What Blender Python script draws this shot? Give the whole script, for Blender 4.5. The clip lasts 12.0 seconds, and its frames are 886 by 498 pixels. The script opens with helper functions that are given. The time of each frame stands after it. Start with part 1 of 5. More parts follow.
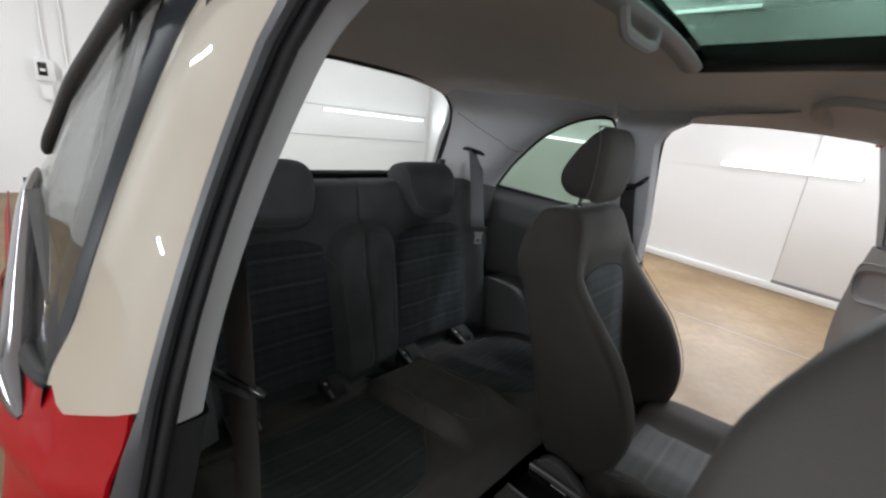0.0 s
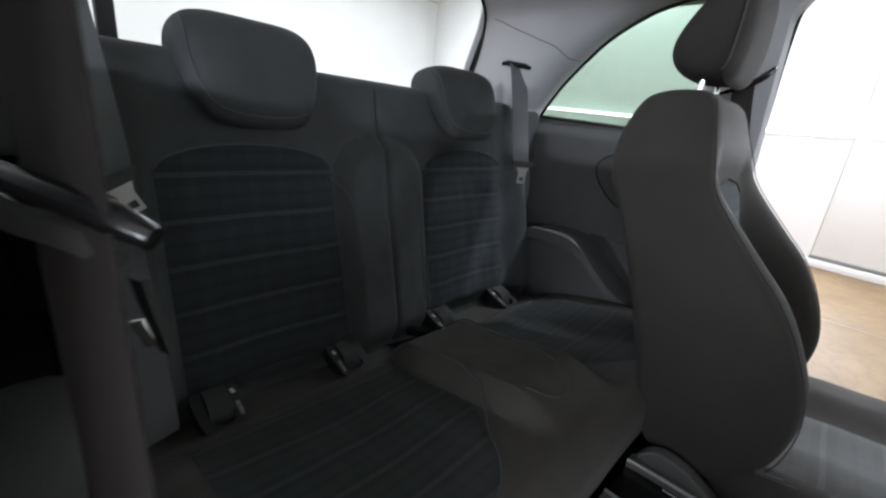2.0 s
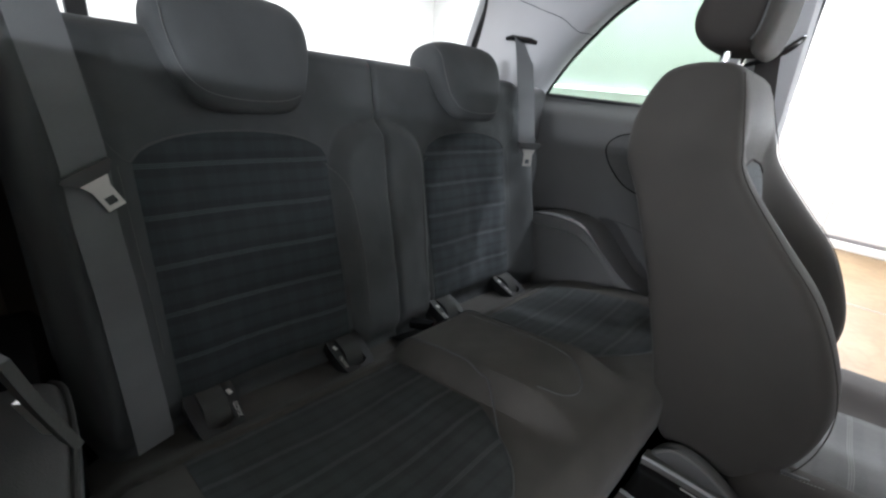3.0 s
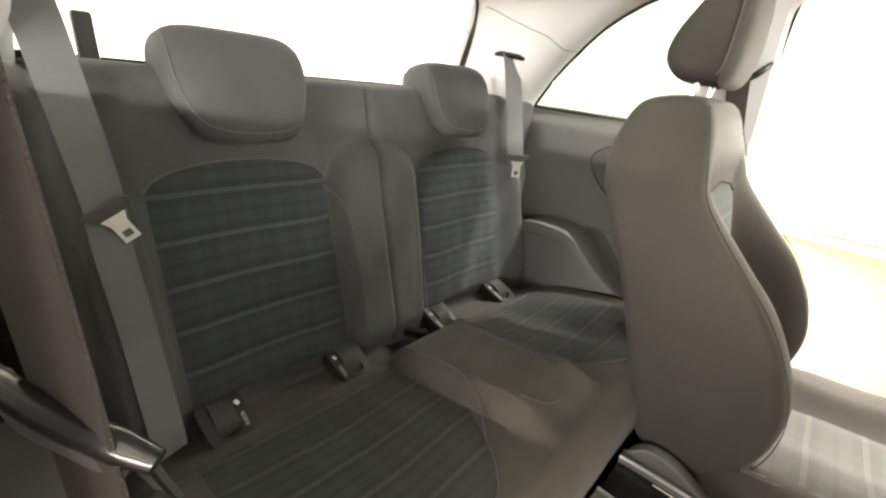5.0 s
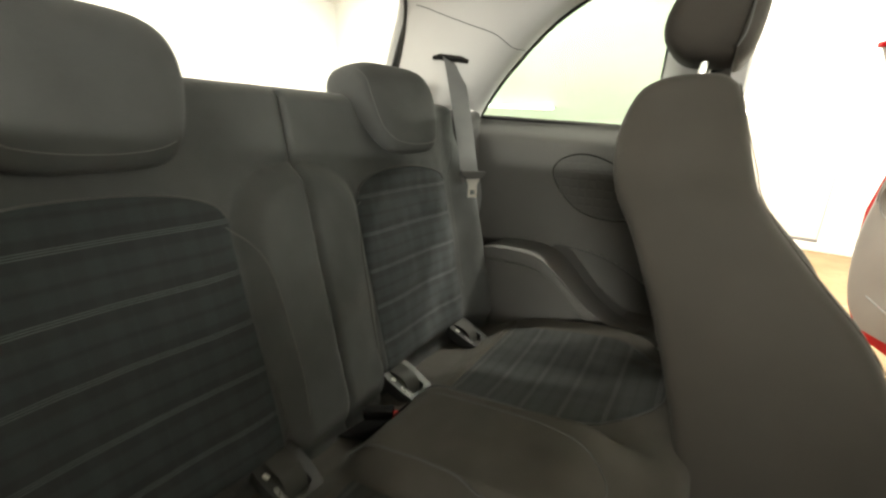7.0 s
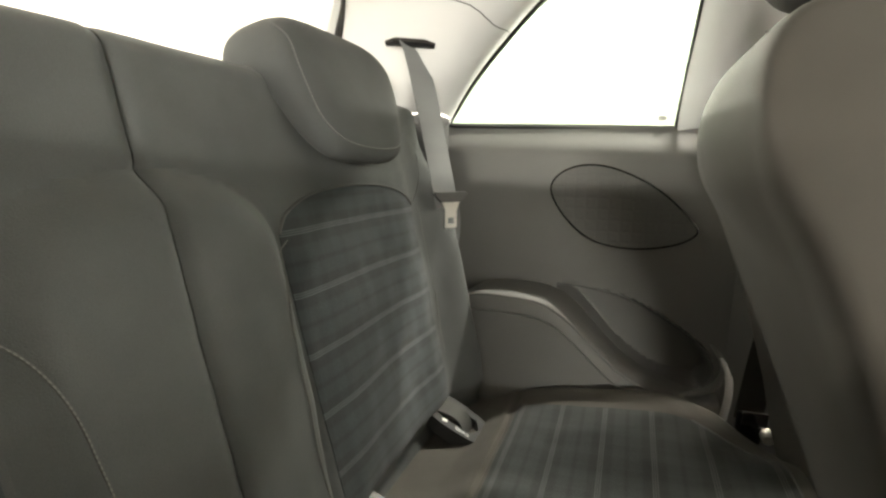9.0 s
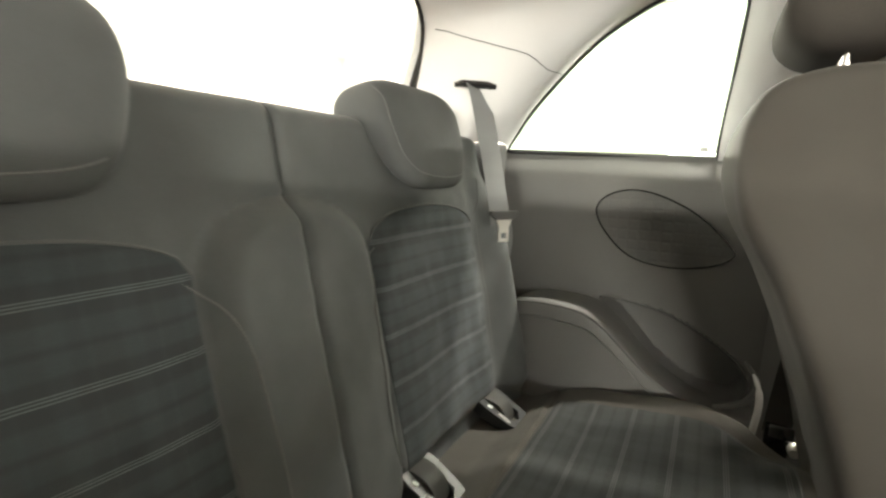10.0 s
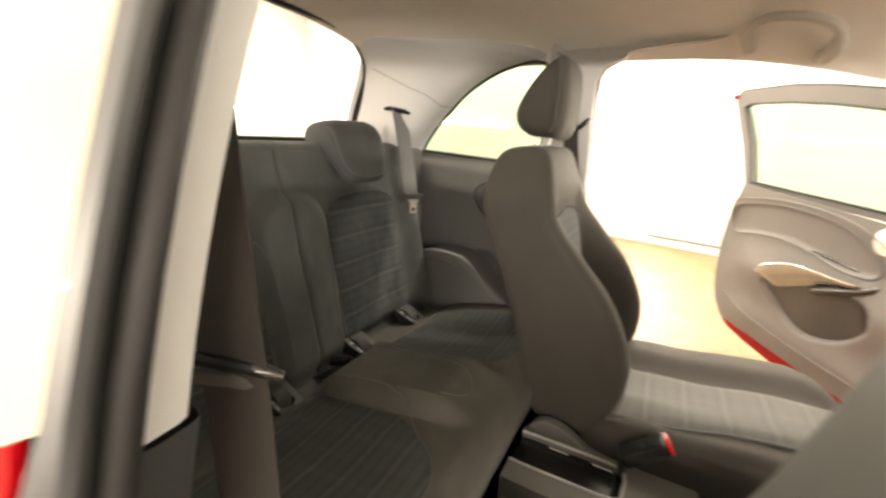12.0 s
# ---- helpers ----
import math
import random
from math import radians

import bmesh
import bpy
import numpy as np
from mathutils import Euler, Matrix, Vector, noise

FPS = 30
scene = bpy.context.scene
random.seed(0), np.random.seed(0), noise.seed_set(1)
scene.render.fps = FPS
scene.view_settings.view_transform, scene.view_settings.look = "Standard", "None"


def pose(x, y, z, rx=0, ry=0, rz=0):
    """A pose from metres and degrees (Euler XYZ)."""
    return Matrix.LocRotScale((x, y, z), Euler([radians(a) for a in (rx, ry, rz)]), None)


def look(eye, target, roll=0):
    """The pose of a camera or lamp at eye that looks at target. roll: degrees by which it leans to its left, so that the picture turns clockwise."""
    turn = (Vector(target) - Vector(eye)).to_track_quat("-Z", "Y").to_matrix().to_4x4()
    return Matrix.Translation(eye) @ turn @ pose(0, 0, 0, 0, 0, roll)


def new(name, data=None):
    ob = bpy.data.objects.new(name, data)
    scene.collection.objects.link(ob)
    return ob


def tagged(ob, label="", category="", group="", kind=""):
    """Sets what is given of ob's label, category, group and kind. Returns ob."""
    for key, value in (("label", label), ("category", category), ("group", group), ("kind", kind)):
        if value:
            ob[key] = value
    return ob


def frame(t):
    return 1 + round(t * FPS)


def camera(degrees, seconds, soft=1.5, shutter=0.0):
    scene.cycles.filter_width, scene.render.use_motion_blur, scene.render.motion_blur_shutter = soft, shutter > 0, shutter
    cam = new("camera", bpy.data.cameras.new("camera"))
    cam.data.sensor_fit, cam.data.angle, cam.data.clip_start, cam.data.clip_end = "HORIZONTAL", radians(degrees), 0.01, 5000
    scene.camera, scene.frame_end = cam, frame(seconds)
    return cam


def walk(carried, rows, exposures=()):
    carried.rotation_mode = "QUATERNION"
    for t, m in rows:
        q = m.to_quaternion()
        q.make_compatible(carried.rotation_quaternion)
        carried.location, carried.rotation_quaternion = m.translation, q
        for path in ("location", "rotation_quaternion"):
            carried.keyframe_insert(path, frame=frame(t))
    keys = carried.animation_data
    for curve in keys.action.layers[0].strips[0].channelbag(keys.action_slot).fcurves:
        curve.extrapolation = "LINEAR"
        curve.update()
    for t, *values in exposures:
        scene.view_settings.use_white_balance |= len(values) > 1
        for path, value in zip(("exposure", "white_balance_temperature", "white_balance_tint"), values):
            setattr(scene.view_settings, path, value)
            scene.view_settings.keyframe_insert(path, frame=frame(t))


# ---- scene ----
cam = camera(94.7, 12.0, soft=2.35, shutter=0.5)
PATH = [
    (0, (1.083, -0.77, 1.304), (-0.233, 0.63, 0.745), 5.9),
    (0.5, (1.031, -0.732, 1.274), (-0.305, 0.635, 0.688), 5.7),
    (1, (0.936, -0.727, 1.186), (-0.378, 0.651, 0.573), 6.2),
    (1.5, (0.862, -0.683, 1.083), (-0.429, 0.723, 0.485), 6.2),
    (2, (0.813, -0.635, 1.038), (-0.483, 0.765, 0.437), 5.8),
    (2.5, (0.784, -0.599, 1.032), (-0.513, 0.787, 0.401), 5.1),
    (2.7, (0.775, -0.599, 1.033), (-0.515, 0.780, 0.375), 5.0),
    (4.5, (0.782, -0.619, 1.099), (-0.481, 0.752, 0.376), 4.7),
    (5, (0.801, -0.624, 1.106), (-0.451, 0.762, 0.391), 4.7),
    (5.5, (0.805, -0.632, 1.107), (-0.424, 0.78, 0.403), 4.7),
    (6, (0.796, -0.631, 1.099), (-0.393, 0.827, 0.42), 4.2),
    (6.5, (0.716, -0.598, 1.076), (-0.411, 0.925, 0.436), 3.0),
    (7, (0.603, -0.482, 1.052), (-0.422, 1.136, 0.476), 1.6),
    (7.2, (0.574, -0.440, 1.047), (-0.436, 1.187, 0.478), 0.7),
    (8.8, (0.382, -0.234, 0.988), (-0.408, 1.556, 0.572), -0.1),
    (9, (0.381, -0.233, 0.987), (-0.425, 1.553, 0.585), -0.1),
    (9.5, (0.403, -0.264, 0.996), (-0.519, 1.473, 0.632), 0.3),
    (10, (0.454, -0.354, 1.016), (-0.612, 1.3, 0.658), 0.9),
    (10.5, (0.531, -0.438, 1.035), (-0.669, 1.119, 0.67), 1.1),
    (11, (0.64, -0.5, 1.021), (-0.554, 1.049, 0.602), 1.6),
    (11.5, (0.769, -0.622, 1.05), (-0.362, 0.959, 0.582), 2.3),
    (12, (0.874, -0.764, 1.149), (-0.027, 0.94, 0.615), 3.0),
]
EXPOSURES = [(0.0, 0.40, 5950, 9), (0.8, 0.45, 5900, 9), (1.5, 0.75, 5800, 9), (2.7, 1.25, 5750, 9), (4.3, 2.9, 6950, 8), (5.5, 2.62, 7350, 6), (6.5, 2.3, 7500, 5), (7.0, 2.0, 7500, 1), (8.8, 2.55, 7450, 3), (10.5, 2.72, 7350, 4), (11.4, 2.65, 7600, 8), (12.0, 2.15, 8250, 10)]
walk(cam, [(t, look(eye, target, roll)) for t, eye, target, roll in PATH], EXPOSURES)

GROUND = 0.04

# ---------------------------------------------------------------- world and lamps
world = bpy.data.worlds.new("world")
scene.world = world
world.use_nodes = True
world.node_tree.nodes["Background"].inputs[0].default_value = (0.9, 0.95, 1.0, 1)
world.node_tree.nodes["Background"].inputs[1].default_value = 0.08


def tube_light(x, y, z, length, turn, watts, down=True, wide=0.05):
    """The light that a lamp tube throws, as a long narrow area lamp in its place."""
    data = bpy.data.lights.new("tube_light", "AREA")
    data.shape, data.size, data.size_y, data.energy = "RECTANGLE", length, wide, watts
    data.color = (1.0, 0.985, 0.97)
    ob = new("tube_light", data)
    ob.matrix_world = pose(x, y, z, 0, 0, turn) if down else pose(x, y, z, 90, 0, turn)
    return ob


# ---------------------------------------------------------------- materials
def material(name, rgb, rough=0.6, metal=0.0, spec=0.5, grain=0.0, grain_size=400.0, stain=0.0, stain_size=6.0, bump=0.0,
             coat=0.0, sheen=0.0, stretch=(1, 1, 1), dark=None):
    m = bpy.data.materials.new(name)
    m.use_nodes = True
    n, l = m.node_tree.nodes, m.node_tree.links
    p = n["Principled BSDF"]
    p.inputs["Roughness"].default_value, p.inputs["Metallic"].default_value = rough, metal
    p.inputs["Specular IOR Level"].default_value = spec
    p.inputs["Coat Weight"].default_value, p.inputs["Sheen Weight"].default_value = coat, sheen
    p.inputs["Sheen Roughness"].default_value = 0.5
    p.inputs["Base Color"].default_value = (*rgb, 1)
    geo = n.new("ShaderNodeNewGeometry")
    scale = n.new("ShaderNodeVectorMath")
    scale.operation = "MULTIPLY"
    scale.inputs[1].default_value = stretch
    l.new(geo.outputs["Position"], scale.inputs[0])
    fine = n.new("ShaderNodeTexNoise")
    fine.inputs["Scale"].default_value, fine.inputs["Detail"].default_value = grain_size, 3
    l.new(scale.outputs[0], fine.inputs["Vector"])
    wide = n.new("ShaderNodeTexNoise")
    wide.inputs["Scale"].default_value, wide.inputs["Detail"].default_value = stain_size, 5
    l.new(scale.outputs[0], wide.inputs["Vector"])
    if grain or stain:
        low = dark or tuple(c * 0.5 for c in rgb)
        amount = n.new("ShaderNodeMath")
        amount.operation = "MULTIPLY_ADD"
        l.new(fine.outputs["Fac"], amount.inputs[0])
        amount.inputs[1].default_value = grain
        part2 = n.new("ShaderNodeMapRange")
        part2.inputs["From Min"].default_value, part2.inputs["From Max"].default_value = 0.35, 0.7
        part2.inputs["To Max"].default_value = stain
        l.new(wide.outputs["Fac"], part2.inputs["Value"])
        l.new(part2.outputs[0], amount.inputs[2])
        mix = n.new("ShaderNodeMix")
        mix.data_type = "RGBA"
        mix.inputs["A"].default_value, mix.inputs["B"].default_value = (*rgb, 1), (*low, 1)
        l.new(amount.outputs[0], mix.inputs["Factor"])
        l.new(mix.outputs["Result"], p.inputs["Base Color"])
        rr = n.new("ShaderNodeMapRange")
        rr.inputs["To Min"].default_value, rr.inputs["To Max"].default_value = max(0.02, rough - 0.08), min(1, rough + 0.08)
        l.new(wide.outputs["Fac"], rr.inputs["Value"])
        l.new(rr.outputs[0], p.inputs["Roughness"])
    if bump:
        b = n.new("ShaderNodeBump")
        b.inputs["Strength"].default_value, b.inputs["Distance"].default_value = bump, 0.002
        l.new(fine.outputs["Fac"], b.inputs["Height"])
        l.new(b.outputs[0], p.inputs["Normal"])
    return m


def math_node(n, l, op, a, b=None, c=None):
    q = n.new("ShaderNodeMath")
    q.operation = op
    for i, v in enumerate((a, b, c)):
        if v is None:
            continue
        if isinstance(v, (int, float)):
            q.inputs[i].default_value = v
        else:
            l.new(v, q.inputs[i])
    return q.outputs[0]


def plaid(name, along, step, start, base, band, line, across_step=0.055):
    """Woven check: fine triple lines across the seat at each step, soft broad bands between, faint bands the other way."""
    m = bpy.data.materials.new(name)
    m.use_nodes = True
    n, l = m.node_tree.nodes, m.node_tree.links
    p = n["Principled BSDF"]
    p.inputs["Roughness"].default_value, p.inputs["Specular IOR Level"].default_value = 0.9, 0.2
    p.inputs["Sheen Weight"].default_value = 0.12
    geo = n.new("ShaderNodeNewGeometry")
    xyz = n.new("ShaderNodeSeparateXYZ")
    l.new(geo.outputs["Position"], xyz.inputs[0])
    s, y = xyz.outputs[along], xyz.outputs["Y"]
    wob = n.new("ShaderNodeTexNoise")
    wob.inputs["Scale"].default_value = 500
    l.new(geo.outputs["Position"], wob.inputs["Vector"])

    def cyc(v, length, offset):
        return math_node(n, l, "FRACT", math_node(n, l, "DIVIDE", math_node(n, l, "SUBTRACT", v, offset - 20 * length), length))

    def strip(f, centre, half, soft):
        d = math_node(n, l, "ABSOLUTE", math_node(n, l, "SUBTRACT", f, centre))
        r = n.new("ShaderNodeMapRange")
        r.inputs["From Min"].default_value, r.inputs["From Max"].default_value = half, half + soft
        r.inputs["To Min"].default_value, r.inputs["To Max"].default_value = 1, 0
        l.new(d, r.inputs["Value"])
        return r.outputs[0]

    f = cyc(s, step, start - step / 2)
    w = 0.00045 / step
    lines = math_node(n, l, "MAXIMUM", strip(f, 0.5, w, w), math_node(n, l, "MAXIMUM", strip(f, 0.5 - 0.0030 / step, w, w), strip(f, 0.5 + 0.0030 / step, w, w)))
    g = cyc(y, across_step, 0.0)
    faint = math_node(n, l, "ADD", strip(g, 0.3, 0.12, 0.08), math_node(n, l, "MULTIPLY", strip(g, 0.72, 0.02, 0.02), 0.8))
    broad = math_node(n, l, "ADD", strip(f, 0.84, 0.09, 0.06), strip(f, 0.16, 0.09, 0.06))
    bands = math_node(n, l, "MULTIPLY_ADD", faint, 0.22, math_node(n, l, "MULTIPLY", broad, 0.45))
    speck = math_node(n, l, "MULTIPLY", bands, math_node(n, l, "MULTIPLY_ADD", wob.outputs["Fac"], 1.2, 0.4))
    one = n.new("ShaderNodeMix")
    one.data_type = "RGBA"
    one.inputs["A"].default_value, one.inputs["B"].default_value = (*base, 1), (*band, 1)
    l.new(speck, one.inputs["Factor"])
    two = n.new("ShaderNodeMix")
    two.data_type = "RGBA"
    two.inputs["B"].default_value = (*line, 1)
    l.new(one.outputs["Result"], two.inputs["A"])
    l.new(math_node(n, l, "MULTIPLY", lines, math_node(n, l, "MULTIPLY_ADD", wob.outputs["Fac"], 1.0, 0.25)), two.inputs["Factor"])
    l.new(two.outputs["Result"], p.inputs["Base Color"])
    b = n.new("ShaderNodeBump")
    b.inputs["Strength"].default_value, b.inputs["Distance"].default_value = 0.35, 0.002
    l.new(wob.outputs["Fac"], b.inputs["Height"])
    l.new(b.outputs[0], p.inputs["Normal"])
    return m


def glass(name, tint, gloss_at_edge):
    """Thin tinted pane: mostly clear, with a gloss that grows towards grazing angles."""
    m = bpy.data.materials.new(name)
    m.use_nodes = True
    n, l = m.node_tree.nodes, m.node_tree.links
    n.remove(n["Principled BSDF"])
    out = n["Material Output"]
    clear, gloss, edge, mix = n.new("ShaderNodeBsdfTransparent"), n.new("ShaderNodeBsdfGlossy"), n.new("ShaderNodeLayerWeight"), n.new("ShaderNodeMixShader")
    clear.inputs["Color"].default_value = (*tint, 1)
    gloss.inputs["Roughness"].default_value = 0.02
    edge.inputs["Blend"].default_value = 0.5
    curve = math_node(n, l, "POWER", edge.outputs["Facing"], 4.0)
    l.new(math_node(n, l, "MULTIPLY_ADD", curve, gloss_at_edge, 0.03), mix.inputs[0])
    l.new(clear.outputs[0], mix.inputs[1])
    l.new(gloss.outputs[0], mix.inputs[2])
    l.new(mix.outputs[0], out.inputs["Surface"])
    return m


def glow(name, rgb, strength):
    m = bpy.data.materials.new(name)
    m.use_nodes = True
    p = m.node_tree.nodes["Principled BSDF"]
    p.inputs["Emission Color"].default_value, p.inputs["Emission Strength"].default_value = (*rgb, 1), strength
    return m


FABRIC = material("charcoal fabric", (0.098, 0.104, 0.107), 0.9, spec=0.25, grain=0.6, grain_size=900, stain=0.35, stain_size=9, bump=0.4, sheen=0.12)
CUSHION_CLOTH = material("warm dark cushion cloth", (0.097, 0.090, 0.082), 0.9, spec=0.25, grain=0.6, grain_size=900, stain=0.4, stain_size=9, bump=0.4, sheen=0.08)
# Backrest charcoal again, toned down as shade for the headrests.
HEAD_CLOTH_SHADED = material("charcoal cloth with shade in its tone", (0.075, 0.079, 0.081), 0.9, spec=0.25, grain=0.6, grain_size=900, stain=0.3, stain_size=11, bump=0.4, sheen=0.06)
LEATHERETTE = material("dark leatherette", (0.054, 0.0495, 0.045), 0.70, spec=0.25, grain=0.25, grain_size=1200, stain=0.25, stain_size=7, bump=0.2, sheen=0.06)
PIPING = material("grey stitching", (0.10, 0.102, 0.104), 0.8, grain=0.6, grain_size=900, bump=0.3)
PLAID_BACK = plaid("woven check backrest", "Z", 0.080, 0.903, (0.034, 0.038, 0.041), (0.050, 0.059, 0.065), (0.116, 0.126, 0.133))
PLAID_SEAT = plaid("woven check cushion", "X", 0.075, 0.225, (0.036, 0.039, 0.040), (0.055, 0.060, 0.062), (0.115, 0.118, 0.119))
PLAID_FRONT = plaid("woven check front seat", "X", 0.085, 0.925, (0.075, 0.074, 0.073), (0.095, 0.094, 0.092), (0.150, 0.147, 0.142))
DARK_CLOTH = material("dark brown-grey seat cloth", (0.062, 0.056, 0.052), 0.9, spec=0.2, grain=0.5, grain_size=900, stain=0.25, stain_size=9, bump=0.35)
PLASTIC = material("black grained plastic", (0.072, 0.072, 0.073), 0.5, spec=0.4, grain=0.4, grain_size=700, stain=0.2, bump=0.25)
TRIM = material("dark grey door card plastic", (0.118, 0.117, 0.116), 0.55, spec=0.45, grain=0.35, grain_size=650, stain=0.2, bump=0.3)
GREY_TRIM = material("light grey pillar trim", (0.47, 0.47, 0.485), 0.6, spec=0.3, grain=0.12, grain_size=700, stain=0.1, bump=0.15)
DOOR_GREY = material("mid grey door card", (0.155, 0.150, 0.145), 0.6, spec=0.3, grain=0.2, grain_size=600, stain=0.1, bump=0.2)
HANDLE_GREY = material("light grey grained plastic", (0.50, 0.475, 0.45), 0.6, spec=0.3, grain=0.12, grain_size=700, stain=0.1, bump=0.15)
LINER = material("light grey woven headliner", (0.85, 0.81, 0.77), 0.95, spec=0.1, grain=0.2, grain_size=900, stain=0.08, bump=0.25)
RUBBER = material("black rubber", (0.013, 0.013, 0.014), 0.55, spec=0.25, grain=0.3, grain_size=300, stain=0.3, bump=0.1)
SEAL_GREY = material("dark grey rubber", (0.045, 0.043, 0.041), 0.6, spec=0.25, grain=0.3, grain_size=300, stain=0.3, bump=0.1)
FRAME_BLACK = material("satin black window frame", (0.020, 0.022, 0.026), 0.45, spec=0.12, grain=0.15, grain_size=500, stain=0.15)
JAMB = material("satin dark pillar paint", (0.085, 0.087, 0.094), 0.4, spec=0.5, grain=0.1, stain=0.15)
CREAM = material("cream car paint", (0.40, 0.36, 0.295), 0.5, spec=0.1, coat=0.8, stain=0.05, stain_size=3)
CREAM.node_tree.nodes["Principled BSDF"].inputs["Coat Roughness"].default_value = 0.025
RED = material("red car paint", (0.29, 0.0015, 0.006), 0.4, spec=0.05, coat=0.3, stain=0.1, stain_size=3)
RED.node_tree.nodes["Principled BSDF"].inputs["Coat Roughness"].default_value = 0.04
DARK_CHROME = material("dark chrome moulding", (0.30, 0.30, 0.32), 0.14, metal=1.0, stain=0.2, stain_size=12)
CHROME = material("chrome", (0.75, 0.75, 0.76), 0.12, metal=1.0, stain=0.1, stain_size=15)
STEEL = material("brushed steel", (0.80, 0.78, 0.75), 0.45, metal=0.7, grain=0.2, grain_size=300)
WEBBING = material("grey seat belt webbing", (0.17, 0.175, 0.18), 0.75, spec=0.3, grain=0.5, grain_size=600, stain=0.15, bump=0.3, stretch=(1, 1, 4))
THREAD = material("pale sewing thread", (0.17, 0.17, 0.165), 0.8, grain=0.5, grain_size=900)
WEBBING_DARK = material("dark seat belt webbing", (0.040, 0.036, 0.034), 0.75, spec=0.3, grain=0.5, grain_size=600, stain=0.15, bump=0.3, stretch=(1, 1, 4))
GLOSSY = material("glossy black plastic", (0.012, 0.012, 0.013), 0.22, spec=0.6, stain=0.2)
SATIN_BLACK = material("satin black moulded plastic", (0.032, 0.033, 0.035), 0.36, spec=0.5, grain=0.2, grain_size=600, stain=0.2, bump=0.1)
FLAP_GREY = material("dark grey moulded flap", (0.060, 0.060, 0.058), 0.55, spec=0.3, grain=0.2, grain_size=500, stain=0.15, bump=0.1)
MARK = material("white printed mark", (0.75, 0.75, 0.73), 0.5, grain=0.1)
BUCKLE_RED = material("red buckle button", (0.42, 0.008, 0.008), 0.35, stain=0.1)
GLASS = glass("clear window glass", (0.97, 0.985, 0.98), 0.35)
SIDE_GLASS = glass("reflecting side glass", (0.74, 0.78, 0.73), 0.6)
GREEN_GLASS = glass("green tinted window glass", (0.61, 0.70, 0.64), 0.4)
ROOF_GLASS = glass("tinted roof glass", (0.36, 0.46, 0.41), 0.4)
WALL = material("white wall cladding", (0.76, 0.76, 0.75), 0.35, spec=0.5, grain=0.03, grain_size=40, stain=0.06, stain_size=1.2, dark=(0.66, 0.65, 0.62))
CEIL = material("white ceiling", (0.78, 0.78, 0.77), 0.7, stain=0.08, stain_size=1.5)
FLOOR = material("stained tan concrete", (0.255, 0.178, 0.098), 0.5, spec=0.3, grain=0.40, grain_size=35, stain=0.75, stain_size=1.9, bump=0.05, dark=(0.15, 0.097, 0.045))
def worn(mat, scale, half, shade):
    """Soft dark meandering stains over a material's colour."""
    n, l = mat.node_tree.nodes, mat.node_tree.links
    p = n["Principled BSDF"]
    src = p.inputs["Base Color"].links[0].from_socket
    geo = n.new("ShaderNodeNewGeometry")
    noise = n.new("ShaderNodeTexNoise")
    noise.inputs["Scale"].default_value, noise.inputs["Detail"].default_value = scale, 6
    l.new(geo.outputs["Position"], noise.inputs["Vector"])
    d = math_node(n, l, "ABSOLUTE", math_node(n, l, "SUBTRACT", noise.outputs["Fac"], 0.5))
    r = n.new("ShaderNodeMapRange")
    r.inputs["From Min"].default_value, r.inputs["From Max"].default_value = 0.0, half
    r.inputs["To Min"].default_value, r.inputs["To Max"].default_value = 0.42, 0.0
    l.new(d, r.inputs["Value"])
    mix = n.new("ShaderNodeMix")
    mix.data_type = "RGBA"
    mix.inputs["B"].default_value = (*shade, 1)
    l.new(src, mix.inputs["A"])
    l.new(r.outputs[0], mix.inputs["Factor"])
    l.new(mix.outputs["Result"], p.inputs["Base Color"])


worn(FLOOR, 7.5, 0.07, (0.14, 0.088, 0.042))
GREY_LINE = material("grey aluminium edge strip", (0.30, 0.30, 0.31), 0.4, metal=0.6, stain=0.2)
TUBE = glow("lamp tube", (1.0, 0.98, 0.94), 3.0)
GRILLE = material("black perforated speaker cloth", (0.10, 0.10, 0.10), 0.6, spec=0.3, grain=0.5, grain_size=300, stain=0.2, bump=0.3)
CARPET = material("black carpet", (0.018, 0.018, 0.019), 1.0, spec=0.1, grain=0.7, grain_size=350, stain=0.4, bump=0.8)


n, l = GRILLE.node_tree.nodes, GRILLE.node_tree.links
cells, geo, rim = n.new("ShaderNodeTexVoronoi"), n.new("ShaderNodeNewGeometry"), n.new("ShaderNodeBump")
cells.feature, cells.inputs["Scale"].default_value, cells.inputs["Randomness"].default_value = "DISTANCE_TO_EDGE", 42, 0.12
rim.inputs["Strength"].default_value, rim.inputs["Distance"].default_value = 0.9, 0.004
l.new(geo.outputs["Position"], cells.inputs["Vector"])
l.new(cells.outputs["Distance"], rim.inputs["Height"])
l.new(rim.outputs[0], n["Principled BSDF"].inputs["Normal"])


# ---------------------------------------------------------------- mesh helpers
def thing(name, base, label, category, group="", kind=""):
    ob = new(name)
    ob.empty_display_size = 0.05
    ob.location = base
    ob["base"] = tuple(base)
    return tagged(ob, label, category, group, kind)


def base_of(ob):
    p = Vector((0, 0, 0))
    while ob is not None:
        p = p + Vector(ob.location)
        ob = ob.parent
    return p


def to_mesh(name, bm, mat, smooth=True):
    bmesh.ops.recalc_face_normals(bm, faces=bm.faces)
    me = bpy.data.meshes.new(name)
    bm.to_mesh(me)
    bm.free()
    me.materials.append(mat)
    for poly in me.polygons:
        poly.use_smooth = smooth
    return me


